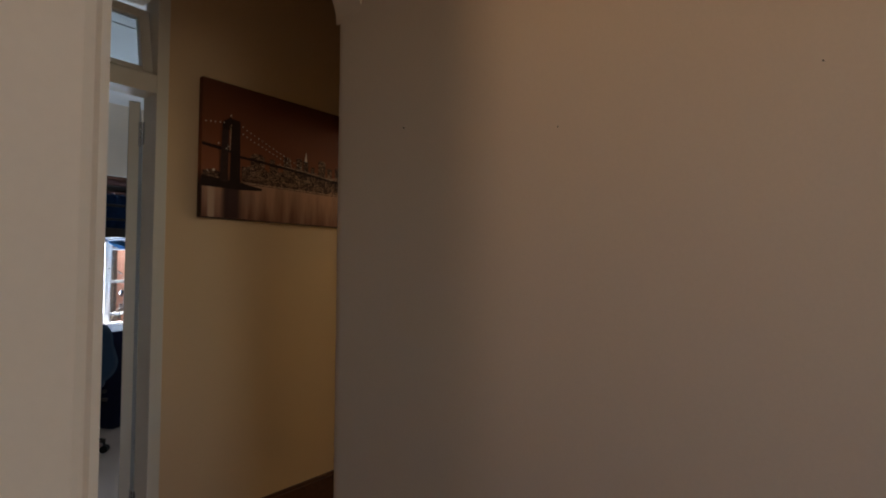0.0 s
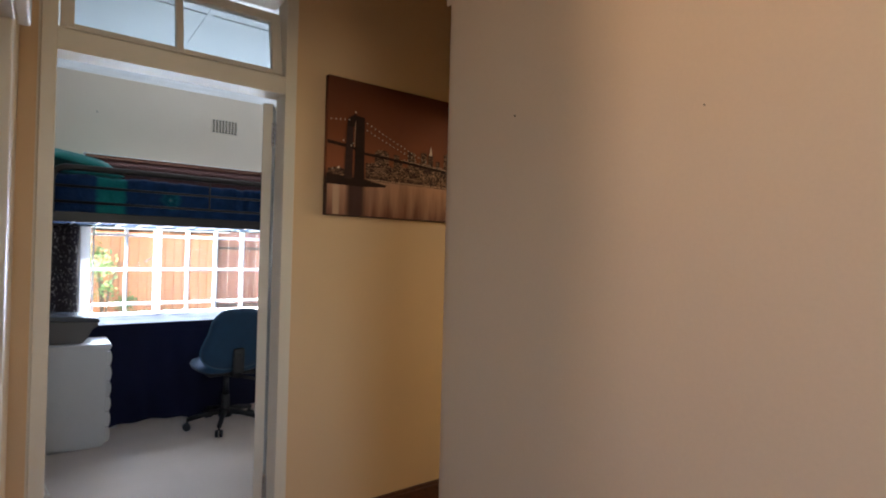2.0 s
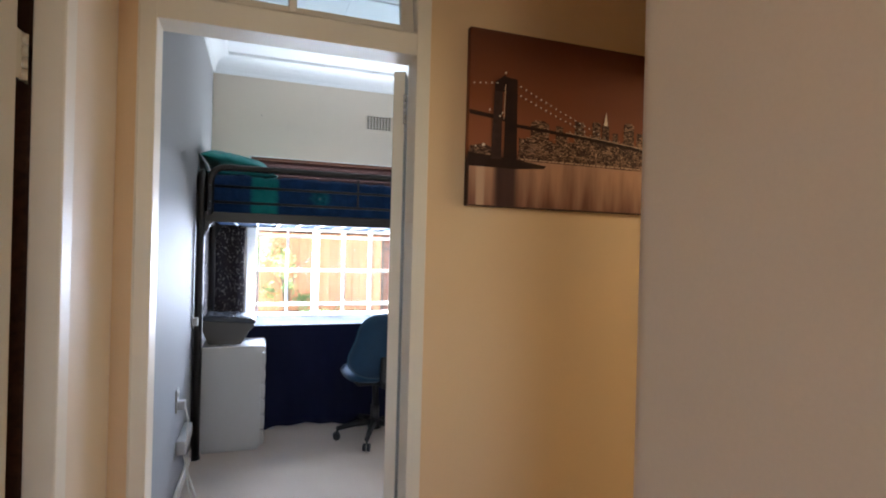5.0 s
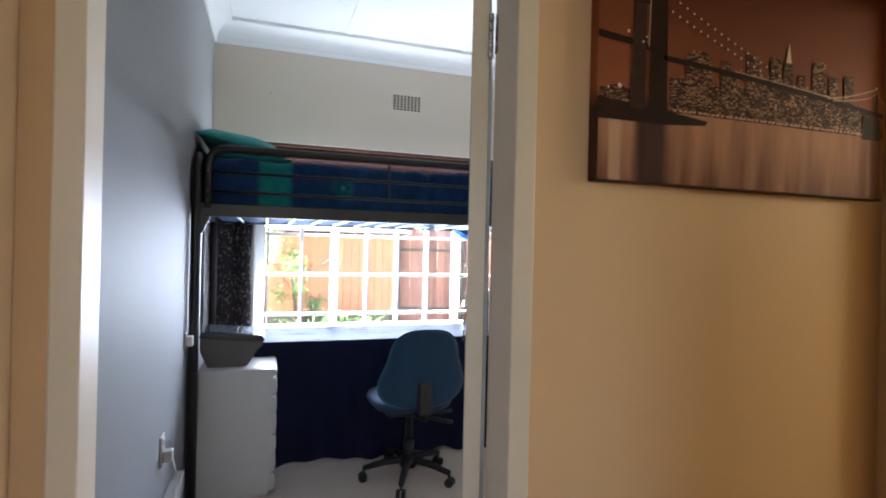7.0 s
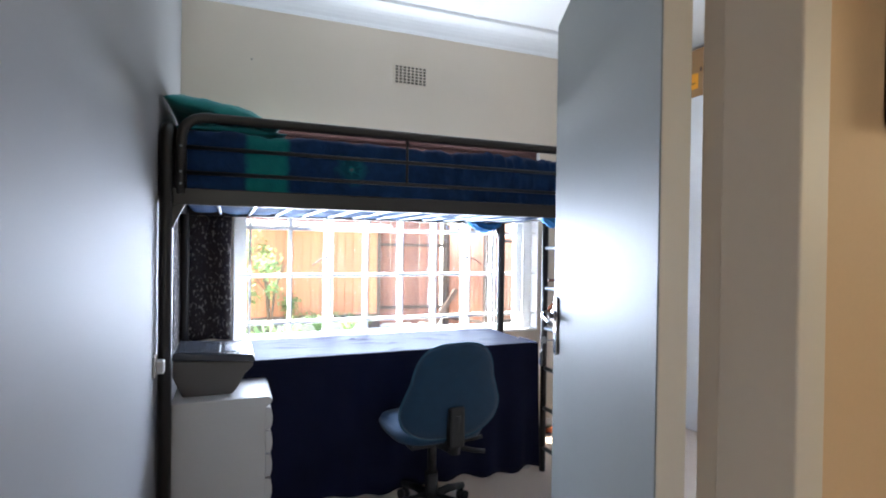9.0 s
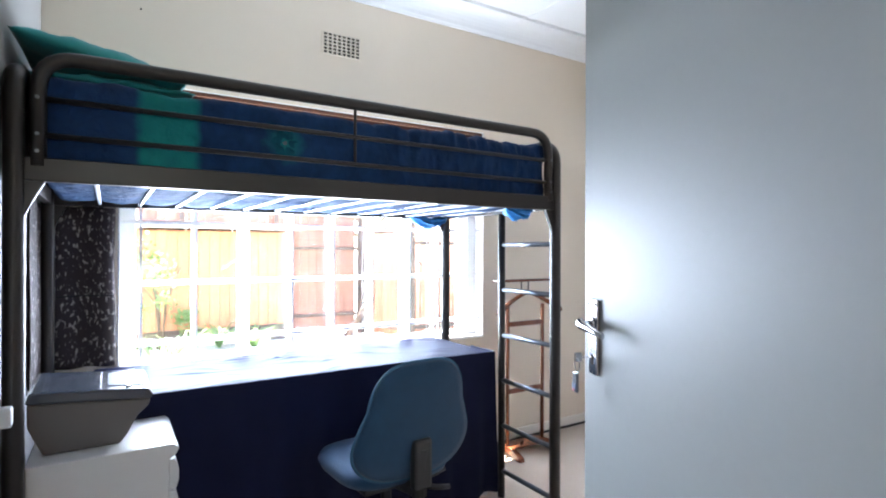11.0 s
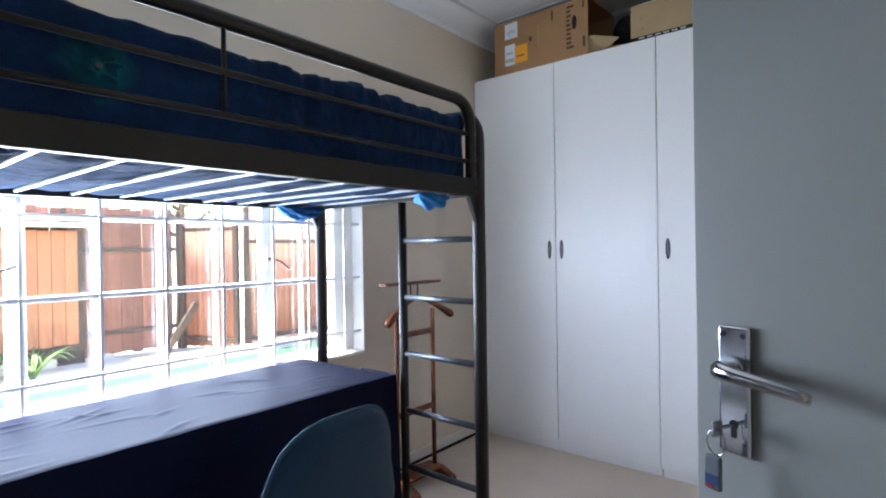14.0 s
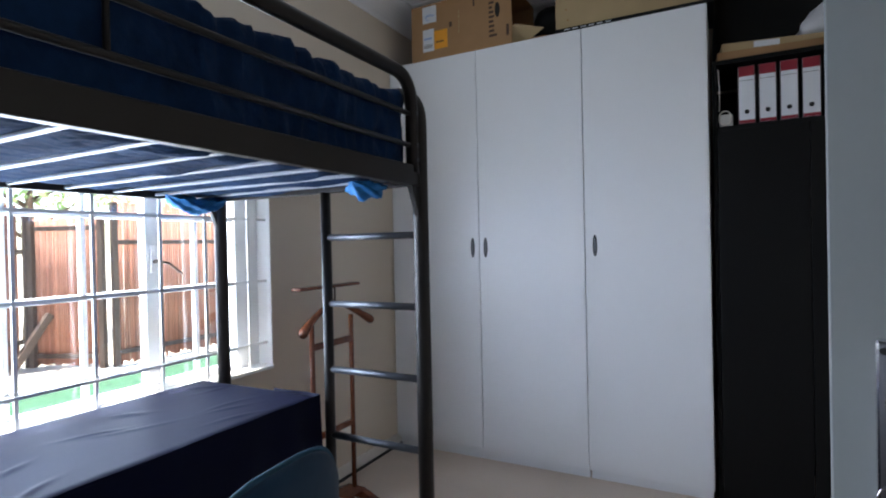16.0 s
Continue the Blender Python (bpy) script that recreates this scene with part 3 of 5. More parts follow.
part("tag_insert", box((0.788, -0.0512, 1.009), (0.799, -0.0502, 1.0135)), M_RED, tag, "red paper insert")

# ---- cupboard door in the passage ----
cdoor = thing("passage_door", "cream painted passage door standing slightly ajar", "door", at=pose(-1.855, 0.05, 0.01, 0, 0, -1.2))
part("leaf", box((0.0, -0.04, 0.0), (0.665, 0.0, 1.955), 0.003), mat("cream_door_paint", (0.66, 0.62, 0.56), 0.5, vary=0.03, scale=3), cdoor)
for z in (0.25, 1.70):
    bm = bmesh.new()
    for i in range(4):
        put_tube(bm, [(-0.03, 0.0, z + i * 0.025), (-0.03, 0.0, z + i * 0.025 + 0.022)], 0.008, 10)
    put_box(bm, (-0.055, -0.004, z), (0.002, -0.001, z + 0.1))
    part("hinge", bm, M_RUST, cdoor, "painted-over hinge knuckles")
cf = tagged(new("passage_door_frame"), "cream painted frame of the narrow passage door", "door frame", "", "structure")
part("jamb", box((-1.965, 0.062, 0.0), (-1.893, 0.123, 2.01), 0.004), M_FRAME, cf)
# Dark brown stands in for the unlit gap between leaf and jamb.
part("rebate", box((-1.965, -0.045, 0.0), (-1.935, 0.060, 2.0), 0.002), M_DARKWOOD, cf, "dark brown rebate behind the leaf, coloured for the gap's shade")
part("jamb", box((-1.184, -0.05, 0.0), (-1.15, 0.128, 2.01), 0.004), M_FRAME, cf)
part("frame_head", box((-1.893, -0.05, 1.975), (-1.184, 0.128, 2.01), 0.004), M_FRAME, cf)
part("architrave", box((-1.96, 0.1285, 1.985), (-1.12, 0.16, 2.09), 0.006), M_FRAME, cf)

# ---- bathroom doorway ----
bf = tagged(new("bathroom_door_frame"), "cream painted frame of the open bathroom doorway", "door frame", "", "structure")
part("jamb", box((-2.272, 2.185, 0.0), (-2.252, 2.335, 2.12), 0.004), M_FRAME, bf)
part("jamb", box((-1.46, 2.185, 0.0), (-1.40, 2.335, 2.12), 0.004), M_FRAME, bf)
part("frame_head", box((-2.252, 2.185, 2.06), (-1.46, 2.335, 2.12), 0.004), M_FRAME, bf)
strike = part("strike_plate", boxes([((-2.253, 2.245, 1.10), (-2.2495, 2.275, 1.125)), ((-2.253, 2.245, 1.195), (-2.2495, 2.275, 1.22)), ((-2.253, 2.245, 1.125), (-2.2495, 2.251, 1.195)), ((-2.253, 2.269, 1.125), (-2.2495, 2.275, 1.195))]), M_RUST, bf, "steel strike plate")
part("latch_hole", box((-2.2522, 2.251, 1.125), (-2.2508, 2.269, 1.195)), M_DARK, strike)

# ---- picture ----
pic = thing("canvas_picture", "sepia canvas print of a lit suspension bridge at night", "picture", at=pose(-2.334, 1.214, 1.540, 0, 0, 0))
PW, PH, PT = 0.938, 0.635, 0.030


def sky_canvas():
    m = mat("sepia_canvas", (0.085, 0.030, 0.016), 0.55, vary=0.12, scale=3, fine=900, bump=0.25, depth=0.0004, spec=0.12)
    n, l = m.node_tree.nodes, m.node_tree.links
    co = [x for x in n if x.type == "TEX_COORD"][0]
    sep = n.new("ShaderNodeSeparateXYZ")
    l.new(co.outputs["Object"], sep.inputs[0])
    ramp = n.new("ShaderNodeValToRGB")
    e = ramp.color_ramp.elements
    e[0].position, e[0].color = 0.26, (0.055, 0.024, 0.016, 1)
    e[1].position, e[1].color = 1.0, (0.105, 0.032, 0.015, 1)
    for at, tint in ((0.34, (0.30, 0.095, 0.042, 1)), (0.62, (0.20, 0.056, 0.022, 1))):
        k = e.new(at)
        k.color = tint
    dv = n.new("ShaderNodeMath")
    dv.operation = "DIVIDE"
    dv.inputs[1].default_value = PH
    l.new(sep.outputs["Z"], dv.inputs[0])
    l.new(dv.outputs[0], ramp.inputs["Fac"])
    l.new(ramp.outputs["Color"], n["Principled BSDF"].inputs["Base Color"])
    return m


def water_print():
    """Water with upright soft reflections: pale under the lights, dark under the piers."""
    m = mat("sepia_water", (0.24, 0.14, 0.085), 0.55, bump=0, spec=0.08)
    n, l = m.node_tree.nodes, m.node_tree.links
    co = [x for x in n if x.type == "TEX_COORD"][0]
    mp = n.new("ShaderNodeMapping")
    mp.inputs["Scale"].default_value = (1, 17, 2.2)
    l.new(co.outputs["Object"], mp.inputs["Vector"])
    ns = n.new("ShaderNodeTexNoise")
    ns.inputs["Scale"].default_value, ns.inputs["Detail"].default_value = 1.0, 4
    l.new(mp.outputs["Vector"], ns.inputs["Vector"])
    sep = n.new("ShaderNodeSeparateXYZ")
    l.new(co.outputs["Object"], sep.inputs[0])
    ma = n.new("ShaderNodeMath")
    ma.operation = "MULTIPLY_ADD"
    ma.inputs[1].default_value = 2.1
    l.new(sep.outputs["Z"], ma.inputs[0])
    l.new(ns.outputs["Fac"], ma.inputs[2])
    ramp = n.new("ShaderNodeValToRGB")
    e = ramp.color_ramp.elements
    e[0].position, e[0].color = 0.42, (0.17, 0.068, 0.044, 1)
    e[1].position, e[1].color = 0.92, (0.52, 0.275, 0.165, 1)
    l.new(ma.outputs[0], ramp.inputs["Fac"])
    last = ramp.outputs["Color"]
    for at, half, tint, share in ((0.050, 0.022, (0.58, 0.38, 0.25, 1), 0.75), (0.150, 0.062, (0.045, 0.020, 0.018, 1), 0.92), (0.905, 0.030, (0.09, 0.035, 0.030, 1), 0.8)):
        away, size, fall, mix = n.new("ShaderNodeMath"), n.new("ShaderNodeMath"), n.new("ShaderNodeMapRange"), n.new("ShaderNodeMixRGB")
        away.operation, size.operation = "SUBTRACT", "ABSOLUTE"
        away.inputs[1].default_value = at
        l.new(sep.outputs["Y"], away.inputs[0])
        l.new(away.outputs[0], size.inputs[0])
        fall.interpolation_type = "SMOOTHSTEP"
        fall.inputs["From Min"].default_value, fall.inputs["From Max"].default_value = half, half * 0.45
        fall.inputs["To Max"].default_value = share
        l.new(size.outputs[0], fall.inputs["Value"])
        mix.inputs[2].default_value = tint
        l.new(fall.outputs["Result"], mix.inputs["Fac"])
        l.new(last, mix.inputs[1])
        last = mix.outputs[0]
    l.new(last, n["Principled BSDF"].inputs["Base Color"])
    return m


M_INK = mat("sepia_ink", (0.030, 0.014, 0.010), 0.55, vary=0.2, scale=20, bump=0, spec=0.08)
M_INK2 = mat("sepia_mid_ink", (0.050, 0.025, 0.019), 0.55, vary=0.3, scale=30, bump=0, spec=0.08)
M_GLINT = mat("pale_print", (0.78, 0.62, 0.44), 0.55, bump=0)
M_GLINT2 = mat("tan_print", (0.58, 0.33, 0.19), 0.55, vary=0.2, scale=40, bump=0)
part("canvas", box((0.0, 0.0, 0.0), (PT, PW, PH), 0.004, 3), sky_canvas(), pic)


def flat(bm, outline, d):
    vs = [bm.verts.new((PT + d, u * PW, v * PH)) for u, v in outline]
    bm.faces.new(vs)


def strip(bm, pts, w, d):
    for (u0, v0), (u1, v1) in zip(pts, pts[1:]):
        flat(bm, [(u0, v0 - w), (u1, v1 - w), (u1, v1 + w), (u0, v0 + w)], d)


def deck(u):
    return 0.470 - 0.086 * (u - 0.2) - 0.055 * (u - 0.2) ** 2


def cable(u, sag=0.0):
    """The main cable's height at u; the far cable hangs a little lower."""
    t = min(1.0, max(0.0, (u - 0.2) / 0.40))
    return 0.706 - sag + (0.455 + 0.5 * sag - 0.706) * t ** 0.93


bm = bmesh.new()
flat(bm, [(0.006, 0.006), (0.994, 0.006), (0.994, 0.272), (0.70, 0.270), (0.35, 0.275), (0.006, 0.275)], 0.0006)
part("printed_water", bm, water_print(), pic)


def skyline_print():
    """Dark blocks with a fine grid of lit windows."""
    m = mat("sepia_skyline", (0.045, 0.022, 0.014), 0.55, bump=0, spec=0.08)
    n, l = m.node_tree.nodes, m.node_tree.links
    co = [x for x in n if x.type == "TEX_COORD"][0]
    snap = n.new("ShaderNodeVectorMath")
    snap.operation = "SNAP"
    snap.inputs[1].default_value = (1.0, 0.0085, 0.0028)
    l.new(co.outputs["Object"], snap.inputs[0])
    wn_ = n.new("ShaderNodeTexWhiteNoise")
    l.new(snap.outputs[0], wn_.inputs["Vector"])
    patch = n.new("ShaderNodeTexNoise")
    patch.inputs["Scale"].default_value = 26
    l.new(co.outputs["Object"], patch.inputs["Vector"])
    ad = n.new("ShaderNodeMath")
    ad.operation = "MULTIPLY"
    l.new(wn_.outputs["Value"], ad.inputs[0])
    l.new(patch.outputs["Fac"], ad.inputs[1])
    ramp = n.new("ShaderNodeValToRGB")
    e = ramp.color_ramp.elements
    e[0].position, e[0].color = 0.24, (0.055, 0.025, 0.017, 1)
    e[1].position, e[1].color = 0.62, (0.52, 0.28, 0.16, 1)
    l.new(ad.outputs[0], ramp.inputs["Fac"])
    l.new(ramp.outputs["Color"], n["Principled BSDF"].inputs["Base Color"])
    return m


M_SKYLINE = skyline_print()


def printed(name, outline, d, material):
    bm = bmesh.new()
    flat(bm, outline, d)
    return part(name, bm, material, pic)


rnd = random.Random(5)
u, k = 0.212, 0
while u < 0.885:
    w = rnd.uniform(0.022, 0.045)
    swell = math.sin(min(1.0, (u - 0.12) / 0.80) * math.pi) ** 0.6
    top = 0.355 + 0.105 * rnd.uniform(0.4, 1.0) * swell
    printed("printed_building", [(u, 0.272), (u + w, 0.272), (u + w, top), (u, top)], 0.0008 + 0.00004 * k, M_SKYLINE)
    u += w * rnd.uniform(0.6, 0.95)
    k += 1
for k, (a, b, top, cut) in enumerate(((0.262, 0.345, 0.515, 0.02), (0.375, 0.408, 0.495, 0.0), (0.462, 0.505, 0.535, 0.0), (0.545, 0.585, 0.545, 0.006), (0.592, 0.628, 0.530, 0.0), (0.645, 0.672, 0.490, 0.0),
                                      (0.700, 0.752, 0.562, 0.014), (0.765, 0.800, 0.505, 0.0), (0.825, 0.862, 0.518, 0.0))):
    printed("printed_building", [(a, 0.30), (b, 0.30), (b, top - cut), (b - cut, top), (a + cut, top), (a, top - cut)], 0.0021 + 0.00008 * k, M_SKYLINE)
printed("printed_building", [(0.008, 0.29), (0.10, 0.29), (0.10, 0.335), (0.06, 0.35), (0.008, 0.335)], 0.0008, M_SKYLINE)
bm = bmesh.new()
rnd = random.Random(17)
for i in range(420):
    a = rnd.uniform(0.215, 0.96)
    b = rnd.uniform(0.278, 0.36 + 0.11 * math.sin(min(1.0, (a - 0.12) / 0.80) * math.pi))
    if a > 0.88:
        b = rnd.uniform(0.275, 0.33)
    w, t = rnd.uniform(0.002, 0.009), rnd.uniform(0.0015, 0.0032)
    flat(bm, [(a, b), (a + w, b), (a + w, b + t), (a, b + t)], 0.00285 + 0.0000002 * i)
for i in range(46):
    a = 0.222 + 0.0150 * i + rnd.uniform(0, 0.006)
    flat(bm, [(a, 0.277), (a + 0.011, 0.277), (a + 0.011, 0.283 + rnd.uniform(0, 0.006)), (a, 0.283)], 0.00288)
part("printed_window_light", bm, M_GLINT2, pic, "tiny lit windows of the skyline", kind="stuff")
printed("printed_spire", [(0.600, 0.530), (0.620, 0.530), (0.611, 0.612)], 0.0029, M_GLINT)
# near tower: two legs under one head, seen aslant
printed("printed_tower", [(0.093, 0.27), (0.137, 0.27), (0.138, 0.70), (0.104, 0.705)], 0.0030, M_INK2)
printed("printed_tower", [(0.147, 0.26), (0.204, 0.26), (0.200, 0.735), (0.152, 0.742)], 0.0031, M_INK)
printed("printed_tower_head", [(0.104, 0.655), (0.152, 0.655), (0.152, 0.742), (0.146, 0.752), (0.108, 0.71)], 0.00305, M_INK)
printed("printed_tower_face", [(0.1435, 0.50), (0.1465, 0.50), (0.1505, 0.70), (0.1475, 0.70)], 0.00325, M_GLINT2)
printed("printed_shore", [(0.0, 0.222), (0.20, 0.222), (0.325, 0.235), (0.335, 0.252), (0.22, 0.272), (0.10, 0.288), (0.0, 0.30)], 0.0029, M_INK)
printed("printed_pier", [(0.905, 0.262), (0.975, 0.258), (0.975, 0.352), (0.905, 0.362)], 0.0030, M_INK)
printed("printed_tower", [(0.952, 0.35), (0.966, 0.35), (0.963, 0.475), (0.955, 0.475)], 0.0031, M_INK)
printed("printed_deck", [(0.0, 0.512), (0.10, 0.498), (0.16, 0.485), (0.16, 0.508), (0.10, 0.522), (0.0, 0.536)], 0.0029, M_INK)
bm = bmesh.new()
strip(bm, [(0.19 + i * 0.05, deck(0.19 + i * 0.05)) for i in range(17)], 0.010, 0.0031)
part("printed_deck", bm, M_INK, pic)
for sag in (0.0, 0.055):
    bm = bmesh.new()
    strip(bm, [(0.202 + i * 0.02, cable(0.202 + i * 0.02, sag)) for i in range(20)], 0.0012, 0.0032)
    part("printed_cable", bm, M_INK2, pic)
bm = bmesh.new()
strip(bm, [(0.76, 0.412), (0.83, 0.428), (0.90, 0.455), (0.957, 0.482), (0.975, 0.44), (0.994, 0.405)], 0.0025, 0.0033)
strip(bm, [(0.78, 0.405), (0.86, 0.418), (0.93, 0.440), (0.957, 0.465)], 0.0018, 0.0033)
part("printed_cable", bm, M_GLINT2, pic)
bm = bmesh.new()
strip(bm, [(0.42 + i * 0.03, deck(0.42 + i * 0.03) + 0.013) for i in range(14)], 0.0022, 0.0034)
part("printed_deck_light", bm, M_GLINT2, pic)


def lamp_dot(bm, a, b, size=0.0046):
    pts = [(a + size * 0.72 * math.cos(q), b + size * math.sin(q)) for q in [i * math.pi / 4 for i in range(8)]]
    flat(bm, pts, 0.0036)


bm = bmesh.new()
for sag, n in ((0.0, 17), (0.055, 14)):
    for i in range(n):
        a = 0.215 + 0.0225 * i
        lamp_dot(bm, a, cable(a, sag) + 0.004)
for i in range(5):
    lamp_dot(bm, 0.018 + 0.024 * i, 0.686 + 0.004 * i)
for a, b, k in ((0.148, 0.765, 1.5), (0.085, 0.545, 1.4), (0.128, 0.515, 1.2), (0.138, 0.535, 1.0), (0.062, 0.345, 2.2), (0.03, 0.335, 1.1), (0.957, 0.488, 1.2)):
    lamp_dot(bm, a, b, 0.0042 * k)
for i in range(11):
    a = 0.44 + 0.024 * i
    lamp_dot(bm, a, deck(a) + 0.022 + 0.004 * math.sin(i * 2.1), 0.003)
part("printed_lamp", bm, M_GLINT, pic, "rows of pale lamps along the cables", kind="stuff")

# ---- air vent on the window wall ----
vent = thing("air_vent", "cream plaster air brick with rows of square holes", "vent")
VY0, VY1, VZ0, VZ1, NC, NR = 1.415, 1.638, 2.442, 2.563, 8, 6
bm = bmesh.new()
cw, ch = (VY1 - VY0) / NC, (VZ1 - VZ0) / NR
for i in range(NC + 1):
    y = VY0 + i * cw
    put_box(bm, (WX, y - cw * 0.15, VZ0 - ch * 0.15), (WX + 0.009, y + cw * 0.15, VZ1 + ch * 0.15))
for j in range(NR + 1):
    z = VZ0 + j * ch
    put_box(bm, (WX, VY0 - cw * 0.15, z - ch * 0.15), (WX + 0.0085, VY1 + cw * 0.15, z + ch * 0.15))
part("grille", bm, M_ROOM, vent)
part("backing", box((WX, VY0, VZ0), (WX + 0.0015, VY1, VZ1)), M_DARK, vent, "dark holes")
pin = tagged(part("wall_pin", tube([(WX, 0.52, 2.47), (WX + 0.008, 0.52, 2.47)], 0.004, 8), M_DARK), "small dark nail in the window wall", "nail")
pin = tagged(part("wall_pin", tube([(-1.05, 1.17, 1.738), (-1.05, 1.166, 1.738)], 0.0018, 8), M_DARK), "small dark nail in the passage wall", "nail")
pin = tagged(part("wall_pin", tube([(-0.556, 1.17, 1.665), (-0.556, 1.167, 1.665)], 0.0014, 8), M_DARK), "small dark nail in the passage wall", "nail")
pin = tagged(part("wall_pin", tube([(-0.038, 1.17, 1.706), (-0.038, 1.167, 1.706)], 0.0016, 8), M_DARK), "small dark nail in the passage wall", "nail")

# ---- window ----
win = tagged(new("window_1"), "wide white steel casement window with small panes", "window", "", "structure")
GX = -5.42


def bar(name, lo, hi, parent=win, label="", material=None):
    return part(name, box(lo, hi, 0.003), material or M_WINFRAME, parent, label)


bar("window_frame", (GX - 0.03, WY0, WZ0 + 0.018), (GX + 0.025, WY0 + 0.075, WZ1))
bar("window_frame", (GX - 0.03, 2.405, WZ0 + 0.018), (GX + 0.025, 2.538, WZ1), win, "", M_REVEAL)
bar("window_frame", (GX - 0.03, WY0 + 0.075, WZ0 + 0.018), (GX + 0.025, 2.405, WZ0 + 0.044))
bar("window_frame", (GX - 0.03, WY0 + 0.075, WZ1 - 0.05), (GX + 0.025, 2.405, WZ1))
mull = (1.012, 1.998)
for y in mull:
    bar("mullion", (GX - 0.025, y - 0.028, WZ0 + 0.044), (GX + 0.02, y + 0.028, WZ1 - 0.05))
spans = ((WY0 + 0.075, 0.984), (1.040, 1.970), (2.026, 2.405))
for a, b in spans:
    for z in (0.86, 1.16, 1.46, 1.76):
        bar("glazing_bar", (GX - 0.013, a, z - 0.011), (GX + 0.013, b, z + 0.011))
zs = (WZ0 + 0.044, 0.849, 0.871, 1.149, 1.171, 1.449, 1.471, 1.749, 1.771, WZ1 - 0.05)
vbars = (0.765, 1.257, 1.498, 1.742, 2.205)
for y in vbars:
    for k in range(0, 10, 2):
        bar("glazing_bar", (GX - 0.012, y - 0.009, zs[k]), (GX + 0.012, y + 0.009, zs[k + 1]))
edges = [WY0 + 0.075, 0.765, 1.012, 1.257, 1.498, 1.742, 1.998, 2.205, 2.405]
for a, b in zip(edges, edges[1:]):
    for k in range(0, 10, 2):
        p = part("pane", box((GX - 0.002, a + 0.004, zs[k] - 0.004), (GX + 0.002, b - 0.004, zs[k + 1] + 0.004)), M_GLASS, win)
        p.visible_shadow = False
for y, s in ((1.012, -1), (1.998, 1)):
    bm = bmesh.new()
    put_box(bm, (GX + 0.02, y - 0.011, 1.235), (GX + 0.030, y + 0.011, 1.345), 0.003)
    put_tube(bm, [(GX + 0.028, y, 1.325), (GX + 0.034, y, 1.325)], 0.006, 8)
    catch = part("handle_plate", bm, M_WINFRAME, win, "white painted handle plate")
    bm = bmesh.new()
    put_tube(bm, [(GX + 0.029, y, 1.28), (GX + 0.05, y + s * 0.01, 1.282), (GX + 0.055, y + s * 0.05, 1.27), (GX + 0.05, y + s * 0.11, 1.225)], 0.007, 8, True, 0.004)
    part("window_handle", bm, M_BRASS, catch, "dark bronze casement handle")
bars = thing("burglar_bars", "white painted steel burglar bars inside the window", "window bars")
for y in (0.525, 0.768, 1.012, 1.257, 1.498, 1.742, 1.998, 2.205, 2.44):
    part("upright", box((GX + 0.067, y - 0.006, WZ0 + 0.018), (GX + 0.075, y + 0.006, WZ1)), M_WINFRAME, bars)
for z in (0.868, 1.166, 1.462):
    part("crossbar", box((GX + 0.0755, WY0, z - 0.006), (GX + 0.083, WY1, z + 0.006)), M_WINFRAME, bars)

# ---- woven blind, curtain ----
blind = thing("woven_blind", "reddish-brown woven reed blind gathered over the window", "blind")
rnd = random.Random(2)
part("headrail", box((WX - 0.034, 0.45, 2.098), (WX - 0.002, 2.537, 2.1192), 0.003), M_DARKWOOD, blind, "dark wooden headrail")
for k in range(9):
    z0 = 1.885 + 0.024 * k
    bm = bmesh.new()
    put_box(bm, (WX - 0.030, 0.45, z0), (WX - 0.020 + 0.004 * (k % 2), 2.53, z0 + 0.0225), 0.003)
    part("reed_slat", bm, M_WOVEN, blind)
part("reed_backing", box((WX - 0.0375, 0.45, 1.885), (WX - 0.0315, 2.53, 2.097), 0.001), M_WOVEN, blind)
for y in (0.9, 1.45, 2.0):
    part("lift_cord", tube([(WX - 0.014, y, 1.88), (WX - 0.014, y, 2.11)], 0.0015, 6), M_WOVEN, blind)

curt = thing("curtain", "dark brown curtain panel with a pale speckled print", "curtain")


def fold(u, v):
    return (WX + 0.035 + 0.014 * math.sin(u * 9.5) + 0.006 * math.sin(v * 5 + u * 3), 0.150 + 0.268 * u + 0.004 * math.sin(v * 7), 0.80 + 0.72 * v + 0.004 * math.sin(u * 12))


part("panel", sheet(24, 24, fold, 0.004), M_CURTAIN, curt)
part("return_fold", sheet(16, 24, lambda u, v: (WX + 0.02 + 0.45 * u, 0.149 + 0.0035 * math.sin(u * 14) + 0.002 * math.sin(v * 6), 0.80 + 0.72 * v), 0.003), M_CURTAIN, curt)
part("hem", sheet(24, 2, lambda u, v: (fold(u, 0.44)[0] + 0.004, fold(u, 0.44)[1], 1.117 + 0.006 * v), 0.002), M_DARK, curt)

# ---- loft bed ----
bed = thing("loft_bed", "dark grey tubular steel loft bed with a guard rail", "bed")
FX, BX = -4.262, -5.232
PYL, PYR = 0.172, 2.192
R = 0.026
for x in (FX, BX):
    for y in (PYL, PYR):
        part("foot_cap", tube([(x, y, 0.0), (x, y, 0.018)], R + 0.004, 14), M_BLACKP, bed, "black plastic foot cap")
for y in (PYL, PYR):
    # end frame: two posts joined by a bent top rail
    path = [(FX, y, 0.018), (FX, y, 0.9)] + bend((FX, y, 1.0), (FX, y, 1.835), (BX, y, 1.835), 0.10) + bend((FX, y, 1.835), (BX, y, 1.835), (BX, y, 1.0), 0.10) + [(BX, y, 0.9), (BX, y, 0.018)]
    part("end_frame", tube(path, R, 14), M_BEDSTEEL, bed)
    part("end_rail", box((BX + 0.02, y - 0.014, 1.522), (FX - 0.02, y + 0.014, 1.582), 0.004), M_BEDSTEEL, bed)
part("end_rail", tube([(BX, PYL, 0.35), (FX, PYL, 0.35)], 0.016, 10), M_BEDSTEEL, bed)
